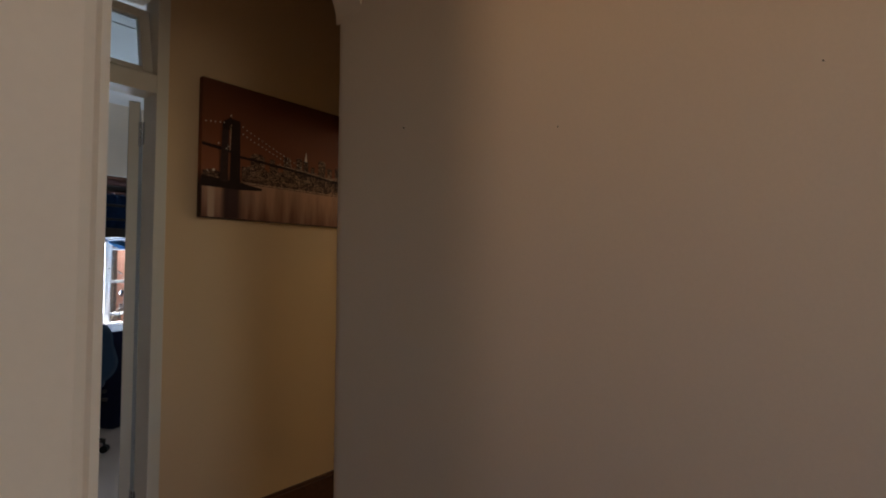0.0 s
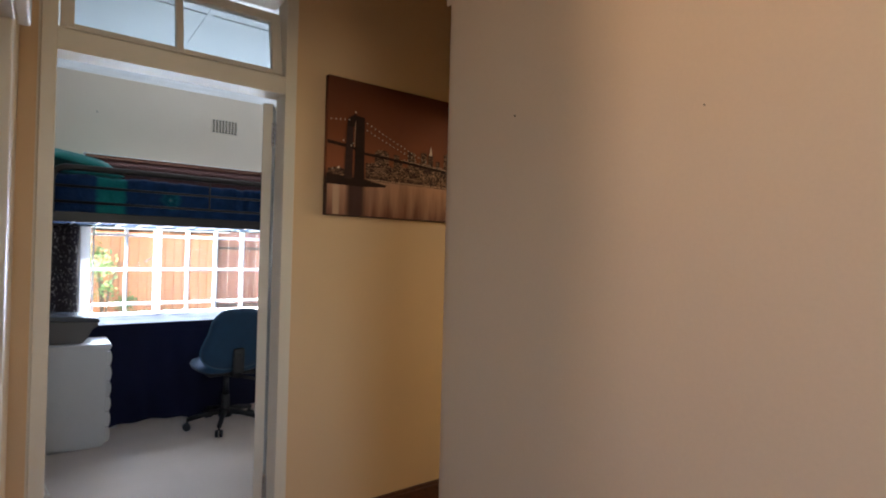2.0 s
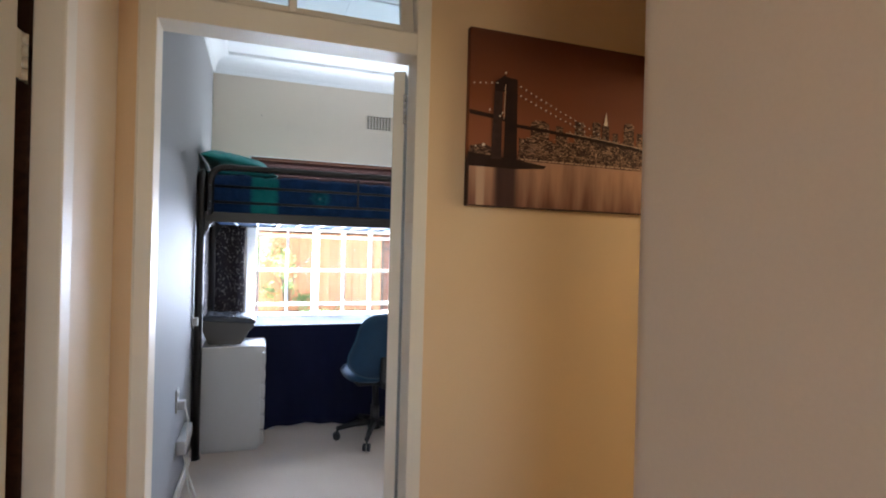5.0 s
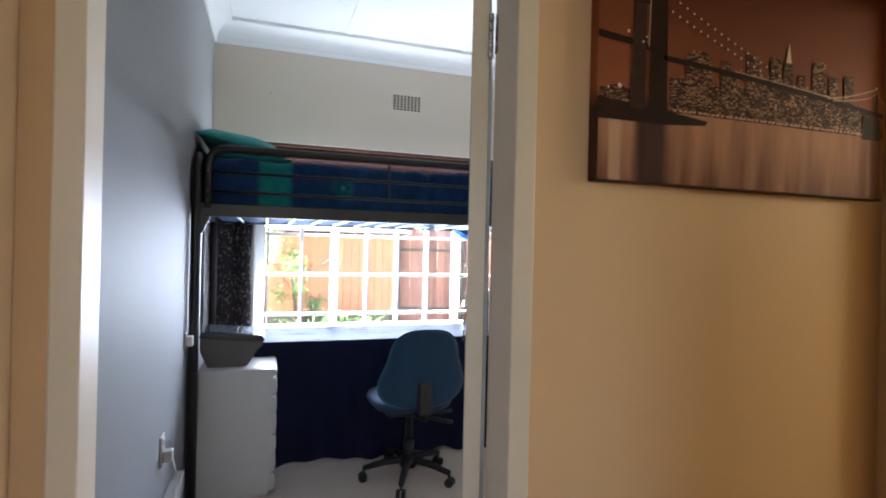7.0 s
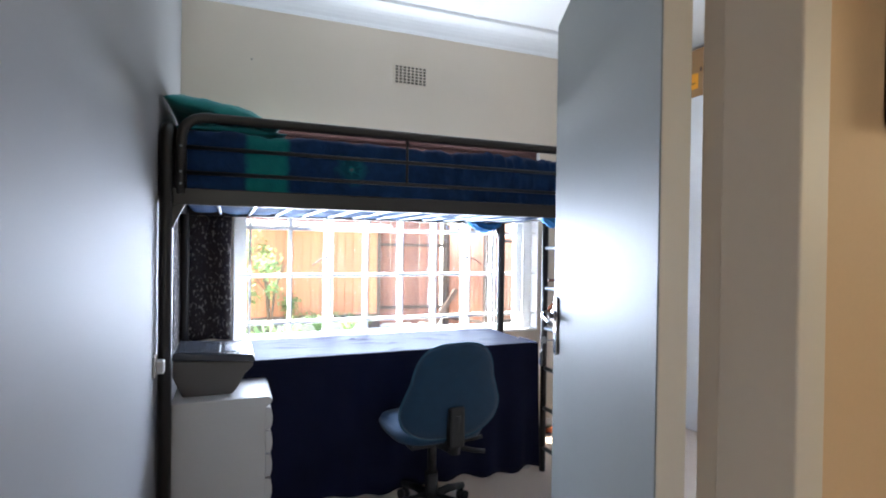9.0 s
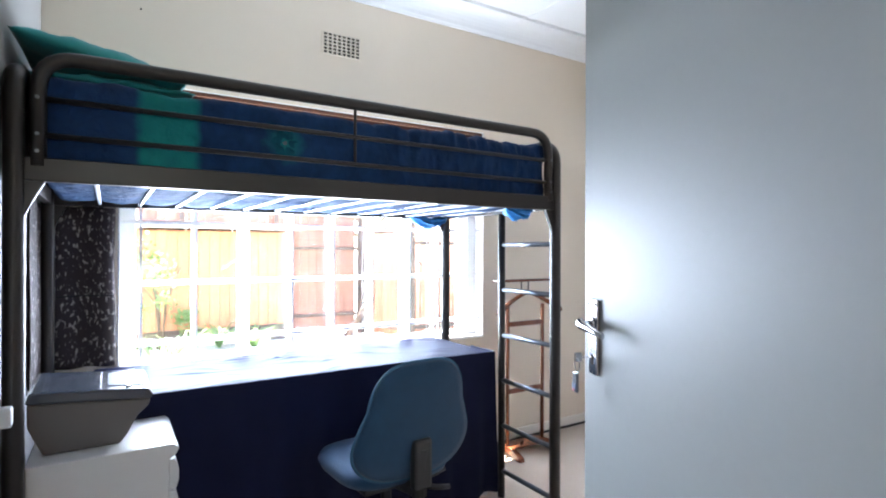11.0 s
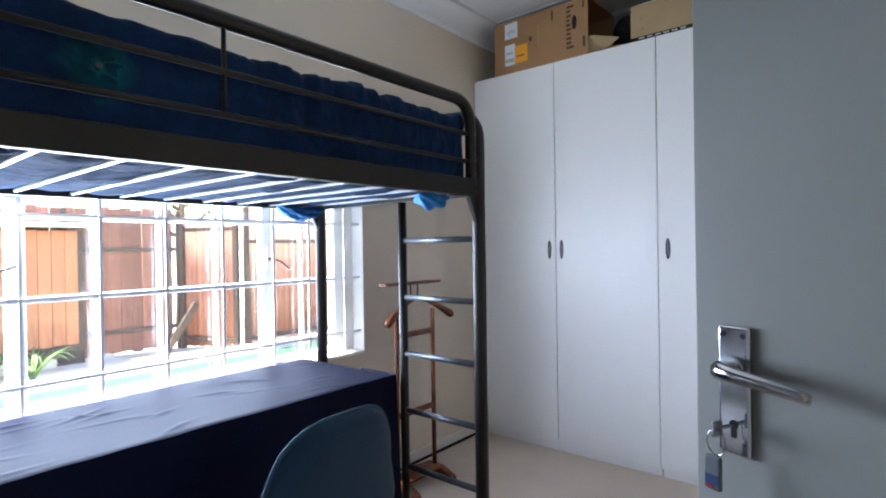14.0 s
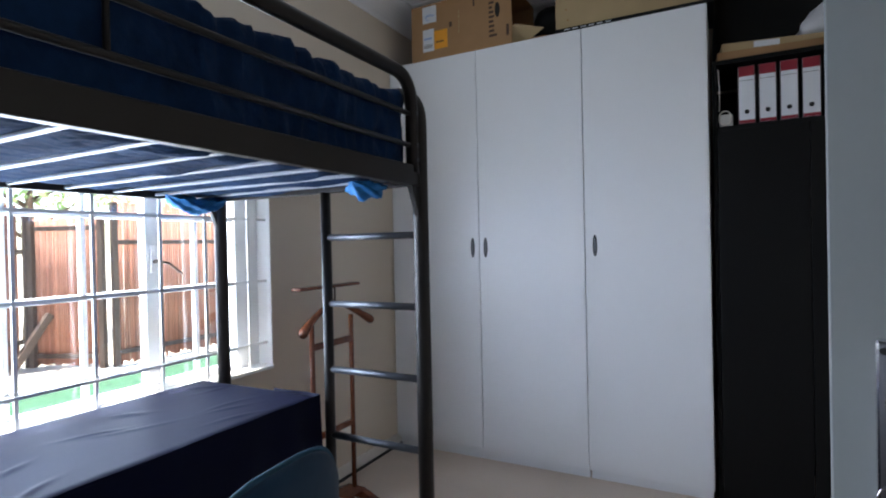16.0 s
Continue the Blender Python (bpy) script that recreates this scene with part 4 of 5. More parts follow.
for x in (FX, BX):
    part("side_rail", box((x - 0.014, PYL + 0.022, 1.518), (x + 0.014, PYR - 0.022, 1.584), 0.004), M_BEDSTEEL, bed)
for x in (FX, BX):
    inner = -1 if x == FX else 1
    g = [(x, PYL + 0.052, 1.56)] + bend((x, PYL + 0.052, 1.56), (x, PYL + 0.052, 1.872), (x, 1.0, 1.872), 0.10) + [(x, 0.8, 1.872), (x, 1.6, 1.872)] + bend((x, 1.0, 1.872), (x, PYR - 0.046, 1.872), (x, PYR - 0.046, 1.56), 0.10) + [(x, PYR - 0.046, 1.56)]
    rail = part("guard_rail", tube(g, 0.021, 14), M_BEDSTEEL, bed)
    for z in (1.75, 1.648):
        part("guard_bar", tube([(x, PYL + 0.055, z), (x, PYR - 0.05, z)], 0.0085, 8), M_BEDSTEEL, rail)
    part("guard_strut", tube([(x, 1.172, 1.645), (x, 1.172, 1.87)], 0.006, 8), M_BEDSTEEL, rail)
    for z in (1.75, 1.648, 1.60):
        for y in (PYL + 0.052, PYR - 0.046):
            part("bolt", tube([(x + 0.018, y, z), (x + 0.024, y, z)], 0.0055, 8), M_STEELRUNG, rail, "steel bolt head")
for x in (FX, BX):
    for y, s in ((PYL, 1), (PYR, -1)):
        out = [(y + s * 0.018, 1.518), (y + s * 0.070, 1.518), (y + s * 0.058, 1.495), (y + s * 0.032, 1.44), (y + s * 0.022, 1.415)]
        part("corner_bracket", extrude(out, 0, x - 0.010, x + 0.010, 0.002), M_BEDSTEEL, bed)
for i in range(12):
    y = 0.36 + 0.154 * i
    part("slat", box((BX + 0.013, y - 0.0065, 1.525), (FX - 0.013, y + 0.0065, 1.536), 0.003), M_SLAT, bed, "pale steel cross slat")
lad = part("ladder_post", tube([(-4.668, PYR, 0.0), (-4.668, PYR, 1.525)], 0.019, 12), M_BEDSTEEL, bed)
for i in range(6):
    z = 1.358 - 0.243 * i
    part("ladder_rung", tube([(-4.668, PYR, z), (FX, PYR, z)], 0.0125, 10), M_STEELRUNG, bed, "grey steel ladder rung")

# mattress, with fleece cover
mattress = thing("mattress", "mattress in a rumpled blue fleece cover with teal stripe", "mattress")


def soft(x0, x1, y0, y1, z0, z1, nx, ny, nz, rough, seed, r=0.05):
    """A cushion-like block, rounded and rumpled."""
    bm = bmesh.new()
    put_box(bm, (x0, y0, z0), (x1, y1, z1))
    bmesh.ops.subdivide_edges(bm, edges=[e for e in bm.edges if abs(e.verts[0].co.y - e.verts[1].co.y) > 0.01], cuts=ny, use_grid_fill=True)
    bmesh.ops.subdivide_edges(bm, edges=[e for e in bm.edges if abs(e.verts[0].co.x - e.verts[1].co.x) > 0.01], cuts=nx, use_grid_fill=True)
    bmesh.ops.subdivide_edges(bm, edges=[e for e in bm.edges if abs(e.verts[0].co.z - e.verts[1].co.z) > 0.01], cuts=nz, use_grid_fill=True)
    lo, hi = Vector((x0, y0, z0)), Vector((x1, y1, z1))
    for v in bm.verts:
        p = v.co.copy()
        core = Vector([min(max(p[i], lo[i] + r), hi[i] - r) for i in range(3)])
        d = p - core
        if d.length > 1e-6:
            p = core + d.normalized() * min(d.length, r)
        q = Vector((p.x * 4, p.y * 6 + seed, p.z * 9))
        p += noise.noise_vector(q) * rough + noise.noise_vector(Vector((p.x * 9, p.y * 24 + seed, p.z * 14))) * rough * 0.45
        v.co = p
    for f in bm.faces:
        f.smooth = True
    return bm


bm = soft(BX + 0.022, FX - 0.022, PYL + 0.03, PYR - 0.028, 1.538, 1.835, 14, 190, 10, 0.013, 3.0)
for f in bm.faces:
    c = f.calc_center_median()
    f.material_index = 1 if f.normal.z < -0.5 and c.z < 1.565 else 0
for v in bm.verts:
    if v.co.x > FX - 0.2 and v.co.z > 1.57:
        k = min(1.0, max(0.15, (v.co.y - 1.1) / 0.3))
        g = noise.noise(Vector((v.co.y * 34, v.co.z * 9, 1.3))) + 0.6 * noise.noise(Vector((v.co.y * 70, v.co.z * 16, 5.1)))
        v.co.x += 0.015 * k * g
        v.co.z += 0.008 * k * g * max(0.0, (v.co.z - 1.66) / 0.14)
for v in bm.verts:
    if v.co.z < 1.57 and FX - 0.06 > v.co.x > BX + 0.06:
        v.co.z -= 0.009 * abs(math.sin(math.pi * (v.co.y - 0.36) / 0.154)) ** 0.7 + 0.003 * math.sin(v.co.x * 23 + v.co.y * 9)
part("cover", bm, [M_COVER, M_TICK], mattress)
bm = bmesh.new()
for k in range(6):
    a = k * math.pi / 3
    cy, cz = 0.915 + 0.030 * math.cos(a), 1.702 + 0.032 * math.sin(a)
    pts = [(FX - 0.0165 + 0.0008 * k, cy + (0.017 + 0.004 * math.sin(3 * b + k)) * math.cos(a + b), cz + (0.017 + 0.004 * math.cos(2 * b + k)) * math.sin(a + b)) for b in [i * math.pi / 5 for i in range(10)]]
    bm.faces.new([bm.verts.new(p) for p in pts])
flower = part("flower_motif", bm, mat("dark_teal_fleece", (0.006, 0.055, 0.085), 0.9, vary=0.4, scale=30, spec=0.1), mattress, "teal flower on the cover")
bm = bmesh.new()
put_tube(bm, [(FX - 0.016, 0.915, 1.702), (FX - 0.008, 0.915, 1.702)], 0.007, 10)
part("flower_eye", bm, mat("grey_fleece", (0.06, 0.09, 0.11), 0.8), flower, "grey flower centre")
M_SHEET = mat("bright_blue_sheet", (0.015, 0.21, 0.55), 0.7, vary=0.25, scale=20, bump=0.2)


def tuck(x, y, length, drop, seed):
    """A gathered corner of the sheet, sagging below the slats."""
    def f(u, v):
        a = 2 * math.pi * v
        s = math.sin(u * math.pi)
        fold_ = 1 + 0.35 * math.sin(a * 5 + seed + u * 6)
        return (x + 0.05 * math.cos(a) * s ** 0.5 * fold_, y + (u - 0.5) * length, 1.525 - drop * s + 0.026 * math.sin(a) * s ** 0.5 * fold_ + 0.004 * math.sin(u * 40 + seed))
    return sheet(18, 20, f)


for x, y, ln, dr_, sd in ((BX + 0.08, 2.02, 0.26, 0.035, 1), (FX - 0.13, 2.07, 0.16, 0.022, 2)):
    part("tucked_corner", tuck(x, y, ln, dr_, sd), M_SHEET, mattress, "bright blue sheet corner hanging below the slats")

# pillow
def pillow(name, x0, x1, y0, y1, z, h, tilt):
    nu, nv = 40, 40

    def at(s):
        def f(u, v):
            a, b = 2 * u - 1, 2 * v - 1
            full = max(0.0, (1 - abs(a) ** 2.6) * (1 - abs(b) ** 2.6)) ** 0.5
            pinch = 1 - 0.06 * (1 - abs(a) ** 2) * abs(b) ** 4
            x = (x0 + x1) / 2 + a * (x1 - x0) / 2 * (1 - 0.05 * (1 - b * b) * abs(a) ** 3)
            y = (y0 + y1) / 2 + b * (y1 - y0) / 2 * pinch
            wr = 0.020 * noise.noise(Vector((a * 3, b * 3, 4.0 * s))) + 0.012 * abs(noise.noise(Vector((a * 5 + 2, b * 2.2 + a * 2, s)))) + 0.005 * math.sin(a * 9 + b * 4) + 0.011 * abs(noise.noise(Vector((a * 9 + b * 3, b * 4 - a, 7.0 + s))))
            return (x, y, z + s * h * full + wr * full + tilt * (0.5 - v))
        return f

    bm = sheet(nu, nv, at(1))
    low = sheet(nu, nv, at(-0.45))
    me = bpy.data.meshes.new("tmp")
    low.to_mesh(me)
    low.free()
    bm.from_mesh(me)
    bpy.data.meshes.remove(me)
    bmesh.ops.remove_doubles(bm, verts=bm.verts[:], dist=0.0005)
    bmesh.ops.recalc_face_normals(bm, faces=bm.faces[:])
    return tagged(part(name, bm, M_PILLOW, None, "", True), "plump teal cotton pillow on the loft bed", "pillow")


pillow("pillow", -5.10, -4.36, 0.19, 0.64, 1.850, 0.045, 0.0)
pillow("pillow", -5.12, -4.34, 0.146, 0.61, 1.918, 0.080, 0.092)

# ---- desk under a dark cloth ----
desk = thing("desk", "plain pale desk hidden under a dark cloth", "desk")
DX0, DX1, DYL, DYR, DZ = -5.29, -4.71, 0.60, 2.15, 0.772
part("desktop", box((DX0, DYL, DZ - 0.025), (DX1, DYR, DZ), 0.004), M_DESKWOOD, desk)
for x in (DX0 + 0.03, DX1 - 0.05):
    for y in (DYL + 0.03, DYR - 0.05):
        part("leg", box((x, y, 0.0), (x + 0.04, y + 0.04, DZ - 0.025), 0.004), M_DESKWOOD, desk)
part("apron", box((DX0 + 0.08, DYR - 0.035, DZ - 0.10), (DX1 - 0.06, DYR - 0.02, DZ - 0.026), 0.003), M_DESKWOOD, desk)

cloth = thing("table_cloth", "navy-black cloth draped over the desk to the floor", "cloth")


def top_cloth(u, v):
    x = DX0 - 0.012 + (DX1 + 0.024 - DX0) * u
    y = DYL - 0.26 + (DYR + 0.02 - DYL + 0.26) * v
    w = 0.0025 * noise.noise(Vector((x * 5, y * 3, 2.0)))
    # a few creases running aslant over the middle, as after folding
    for cx, cy, dx, dy, ln, dp in CREASES:
        a, b = (x - cx) * dx + (y - cy) * dy, (y - cy) * dx - (x - cx) * dy
        w += dp * math.exp(-(a / ln) ** 2 - ((b + 0.012 * math.sin(a * 16 + cx * 40)) / 0.011) ** 2)
    front, end = max(0.0, (u - 0.955) / 0.045), max(0.0, (v - 0.975) / 0.025)
    return (x, y, DZ + 0.008 + w - 0.008 * front * front - 0.014 * end * end)


rnd = random.Random(8)
CREASES = []
for k in range(26):
    ang = rnd.uniform(-0.5, 0.75)
    CREASES.append((rnd.uniform(DX0 + 0.08, DX1 - 0.03), rnd.uniform(DYL - 0.1, DYR - 0.05), math.sin(ang), math.cos(ang), rnd.uniform(0.04, 0.13), rnd.uniform(0.002, 0.005)))
part("top_fall", sheet(90, 220, top_cloth, 0.002), M_CLOTH, cloth, smooth=True)


def front_fall(u, v):
    y = DYL - 0.26 + (DYR + 0.02 - DYL + 0.26) * u
    d = 1 - v
    amp = 0.004 + 0.026 * d
    x = DX1 + 0.014 + 0.02 * d + amp * (math.sin(y * 26 + 1.5 * math.sin(y * 6)) * 0.6 + noise.noise(Vector((y * 6, v * 1.5, 7))) * 0.9)
    z0 = 0.028 + 0.012 * math.sin(y * 9) + 0.008 * math.sin(y * 31)
    return (x, y, z0 + (DZ + 0.008 - z0) * v)


bm = sheet(150, 40, front_fall)
part("front_fall", bm, M_CLOTH, cloth)


def side_fall(u, v):
    x = DX0 + 0.36 + (DX1 + 0.014 - DX0 - 0.36) * u
    d = 1 - v
    y = DYR + 0.022 + 0.05 * d + (0.004 + 0.03 * d) * math.sin(x * 30 + 2 * d)
    z0 = 0.04 + 0.02 * math.sin(x * 12)
    return (x, y, z0 + (DZ + 0.008 - z0) * v)


part("side_fall", sheet(50, 20, side_fall, 0.002), M_CLOTH, cloth)

# ---- office chair ----
chair = thing("office_chair", "blue upholstered swivel chair on a black star base", "chair", at=pose(-4.36, 1.352, 0.0, 0, 0, 4))
# the chair faces -x in its own axes


def pad(outline_fn, n, thick, bulge, frame_fn):
    """An upholstered pad: rings shrink to the middle on both sides."""
    bm = bmesh.new()
    rows = []
    for s, k in ((-1, 0.0), (-1, 0.45), (-1, 0.8), (-1, 0.95), (0, 1.0), (1, 0.95), (1, 0.8), (1, 0.45), (1, 0.0)):
        ring = []
        for i in range(n):
            a = 2 * math.pi * i / n
            u, v = outline_fn(a)
            h = s * (thick / 2 if k > 0.9 else thick / 2 + bulge * (1 - k))
            if k == 0.95:
                h = s * thick * 0.36
            ring.append(frame_fn(u * k, v * k, h))
        rows.append(ring)
    vs = [[bm.verts.new(p) for p in r] if 0 < j < len(rows) - 1 else [bm.verts.new(r[0])] for j, r in enumerate(rows)]
    for a, b in zip(vs, vs[1:]):
        for i in range(n):
            j = (i + 1) % n
            if len(a) == 1:
                bm.faces.new((a[0], b[i], b[j]))
            elif len(b) == 1:
                bm.faces.new((a[i], b[0], a[j]))
            else:
                bm.faces.new((a[i], b[i], b[j], a[j]))
    for f in bm.faces:
        f.smooth = True
    bmesh.ops.recalc_face_normals(bm, faces=bm.faces[:])
    return bm


def back_outline(a):
    c, s = math.cos(a), math.sin(a)
    e = 2 / 3.2
    u, v = math.copysign(abs(c) ** e, c), math.copysign(abs(s) ** e, s)
    t = (v + 1) / 2                         # 0 at the foot, 1 at the head
    half = 0.216 + 0.045 * math.sin(min(1, (t + 0.12) / 0.72) * math.pi) - 0.018 * max(0, t - 0.35) / 0.65
    return u * half, v * 0.225


def back_frame(u, v, h):
    # leaned backwards, curved round the sitter
    return (0.235 + h + 0.16 * v - 0.35 * u * u, u, 0.70 + v)


def seat_outline(a):
    c, s = math.cos(a), math.sin(a)
    e = 2 / 3.6
    return math.copysign(abs(c) ** e, c) * 0.225, math.copysign(abs(s) ** e, s) * 0.235


part("backrest", pad(back_outline, 56, 0.055, 0.010, back_frame), M_CHAIR, chair)
part("piping", tube([back_frame(*back_outline(2 * math.pi * i / 56), 0.0) for i in range(57)], 0.006, 6), mat("dull_blue_piping", (0.018, 0.075, 0.13), 0.8), chair, "dull blue piping round the back")
part("seat", pad(seat_outline, 48, 0.07, 0.014, lambda u, v, h: (-0.03 + u, v, 0.475 + h)), M_CHAIR, chair)
part("seat_shell", box((-0.2, -0.17, 0.415), (0.14, 0.17, 0.44), 0.01), M_BLACKP, chair)
bm = bmesh.new()
for a, b in (((0.08, 0.0, 0.42), (0.24, 0.0, 0.44)), ((0.24, 0.0, 0.42), (0.252, 0.0, 0.60))):
    put_tube(bm, [a, b], 0.03, 8)
put_box(bm, (0.235, -0.04, 0.45), (0.275, 0.04, 0.635), 0.012, 2)
part("back_bracket", bm, M_BLACKP, chair, "black plastic back bracket")
part("lever", tube([(0.06, 0.05, 0.41), (0.06, 0.2, 0.395), (0.06, 0.25, 0.40)], 0.011, 8), M_BLACKP, chair)
part("lever", tube([(0.11, 0.05, 0.40), (0.12, 0.18, 0.36), (0.12, 0.23, 0.35)], 0.012, 8), M_BLACKP, chair)
bm = bmesh.new()
put_tube(bm, [(0, 0, 0.09), (0, 0, 0.24)], 0.032, 16)
put_tube(bm, [(0, 0, 0.24), (0, 0, 0.42)], 0.022, 16)
part("gas_column", bm, M_BLACKP, chair)
base = part("hub", tube([(0, 0, 0.075), (0, 0, 0.13)], 0.05, 18), M_BLACKP, chair)
for k in range(5):
    a = radians(-27 + 72 * k)
    ca, sa = math.cos(a), math.sin(a)
    part("base_arm", tube([(0.03 * ca, 0.03 * sa, 0.115), (0.14 * ca, 0.14 * sa, 0.108), (0.27 * ca, 0.27 * sa, 0.078)], 0.024, 10, 0.016), M_BLACKP, base)
    bm = bmesh.new()
    put_tube(bm, [(0.265 * ca, 0.265 * sa, 0.045), (0.265 * ca, 0.265 * sa, 0.085)], 0.008, 8)
    for s in (-1, 1):
        cx, cy = 0.27 * ca - s * 0.006 * sa, 0.27 * sa + s * 0.006 * ca
        put_tube(bm, [(cx, cy, 0.026), (cx - s * 0.018 * sa, cy + s * 0.018 * ca, 0.026)], 0.026, 16)
    part("castor", bm, M_BLACKP, base, "black twin-wheel castor")

# ---- drawer tower ----
tower = thing("drawer_tower", "white plastic drawer tower with rounded scalloped fronts", "drawers", at=pose(-4.325, 0.19, 0.0))
TD, TW, TH = 0.390, 0.345, 0.70           # y depth to the fronts, x width, height
out = [(0.0, 0.02), (TD - 0.02, 0.02), (TD - 0.02, TH - 0.05), (TD + 0.0, TH - 0.035), (TD + 0.01, TH - 0.015), (TD - 0.005, TH), (0.0, TH)]
part("carcass", extrude(out, 0, -TW, 0.0, 0.004), M_DRAWER, tower)
part("base", box((-TW + 0.015, 0.01, 0.0), (-0.015, TD - 0.03, 0.02), 0.003), M_DRAWER, tower)
for k in range(6):
    z0 = 0.03 + k * 0.104
    o = [(TD - 0.019, z0), (TD + 0.002, z0 + 0.004), (TD + 0.009, z0 + 0.03), (TD + 0.010, z0 + 0.06), (TD + 0.005, z0 + 0.085), (TD - 0.003, z0 + 0.098), (TD - 0.019, z0 + 0.099)]
    dr = part("drawer", extrude(o, 0, -TW + 0.006, -0.006, 0.0015), M_DRAWER, tower)
    part("finger_grip", box((-TW * 0.66, TD + 0.006, z0 + 0.066), (-TW * 0.34, TD + 0.0105, z0 + 0.080), 0.002), M_PRNBODY, dr)

# ---- printer on the drawer tower ----
prn = thing("printer", "taupe and dark grey desktop printer on the drawer tower", "printer", at=pose(-4.415, 0.0, 0.70))
o = [(0.225, 0.0), (0.425, 0.0), (0.448, 0.03), (0.475, 0.085), (0.508, 0.115), (0.512, 0.135), (0.185, 0.160), (0.185, 0.09)]
part("body", extrude(o, 0, -0.30, 0.0, 0.006), M_PRNBODY, prn)
lid = part("lid", extrude([(0.18, 0.161), (0.515, 0.136), (0.520, 0.150), (0.505, 0.172), (0.19, 0.196)], 0, -0.31, 0.008, 0.006), M_PRNLID, prn, "glossy dark grey lid")
rot = pose(0, 0, 0, -4.3, 0, 0)
part("panel", box((-0.25, 0.375, 0.222), (-0.05, 0.488, 0.2252), 0.001, 1, Matrix.Translation((0, 0.0, -0.012)) @ rot), mat("silver_panel", (0.25, 0.28, 0.32), 0.2, metal=0.3), lid, "silver control panel")
part("lid_rim", box((-0.29, 0.205, 0.216), (-0.012, 0.358, 0.2195), 0.001, 1, Matrix.Translation((0, 0.0, -0.009)) @ rot), M_PRNLID, lid)
part("button", tube([(-0.03, 0.45, 0.176), (-0.03, 0.45, 0.1815)], 0.009, 12), M_CHROME, lid)

# ---- sockets and cable on the left wall ----
sock = thing("wall_socket", "white double wall socket with a plug in it", "socket")
plate = part("plate", box((-3.64, 0.1405, 0.50), (-3.565, 0.149, 0.62), 0.003), M_DRAWER, sock)
part("plug", box((-3.625, 0.149, 0.515), (-3.58, 0.185, 0.56), 0.006), M_DRAWER, sock)
part("switch", box((-3.615, 0.149, 0.585), (-3.59, 0.153, 0.605), 0.001), M_CABLE, plate)
sock2 = thing("wall_socket", "white wall socket with an adapter behind the bed post", "socket")
part("plate", box((-4.24, 0.1405, 0.85), (-4.16, 0.149, 0.93), 0.003), M_DRAWER, sock2)
part("adapter", box((-4.222, 0.149, 0.86), (-4.178, 0.178, 0.912), 0.006), M_DRAWER, sock2)
strip_ob = thing("power_strip", "white multi-plug power strip fixed low on the wall", "power strip", at=pose(-3.78, 0.1405, 0.265, 0, 0, 0))
body = part("housing", box((-0.17, 0.0, 0.0), (0.16, 0.045, 0.075), 0.006), M_DRAWER, strip_ob)
for k in range(4):
    bm = bmesh.new()
    for a in (0, 2.1, 4.2):
        put_tube(bm, [(-0.12 + 0.07 * k + 0.011 * math.cos(a), 0.0448, 0.03 + 0.011 * math.sin(a)), (-0.12 + 0.07 * k + 0.011 * math.cos(a), 0.0462, 0.03 + 0.011 * math.sin(a))], 0.0035, 8)
    part("outlet", bm, M_DARK, body)
cab = [(-3.60, 0.185, 0.52), (-3.60, 0.20, 0.46), (-3.61, 0.19, 0.34), (-3.60, 0.195, 0.20), (-3.585, 0.21, 0.10), (-3.57, 0.235, 0.045), (-3.585, 0.255, 0.03), (-3.61, 0.24, 0.06), (-3.625, 0.205, 0.16), (-3.63, 0.175, 0.27)]
tagged(part("power_cable", tube(cab, 0.0035, 7), M_CABLE), "thin white power cable looping to the floor", "cable")

# ---- wardrobe ----
ward = thing("wardrobe", "tall white three-door melamine wardrobe with oval handles", "wardrobe")
WF = 3.62
DOORS = ((-5.303, -4.684), (-4.679, -4.047), (-4.042, -3.425))
for name, a, b in (("side_panel", (-5.306, WF + 0.02, 0.05), (-5.288, 4.24, 2.50)), ("side_panel", (-3.440, WF + 0.02, 0.05), (-3.422, 4.24, 2.50)), ("divider", (-4.053, WF + 0.06, 0.068), (-4.036, 4.225, 2.482)),
                   ("top_panel", (-5.288, WF + 0.02, 2.482), (-3.44, 4.24, 2.50)), ("bottom_panel", (-5.288, WF + 0.02, 0.05), (-3.44, 4.24, 0.068)), ("back_panel", (-5.288, 4.225, 0.068), (-3.44, 4.24, 2.482))):
    part(name, box(a, b, 0.001), M_WARD, ward)
for a, b in ((-5.29, -4.048), (-4.036, -3.43)):
    part("plinth", box((a, WF + 0.03, 0.0), (b, WF + 0.046, 0.052), 0.001), M_WARD, ward)
for i, (a, b) in enumerate(DOORS):
    d = part("door", box((a, WF, 0.055 if i else 0.07), (b, WF + 0.018, 2.497), 0.0015), M_WARD, ward)
    hx = (-4.725, -4.640, -3.990)[i]
    bm = bmesh.new()
    put_tube(bm, [(hx, WF - 0.003, 1.30), (hx, WF + 0.001, 1.30)], 0.06, 24)
    bmesh.ops.scale(bm, vec=(0.21, 1, 1), space=Matrix.Translation((-hx, 0, 0)), verts=bm.verts)
    hnd = part("handle", bm, M_BLACKP, d, "dark oval recessed handle")
    bm = bmesh.new()
    put_tube(bm, [(hx, WF - 0.0045, 1.30), (hx, WF - 0.0028, 1.30)], 0.045, 20)
    bmesh.ops.scale(bm, vec=(0.10, 1, 1), space=Matrix.Translation((-hx, 0, 0)), verts=bm.verts)
    part("handle_recess", bm, M_STEELRUNG, hnd)

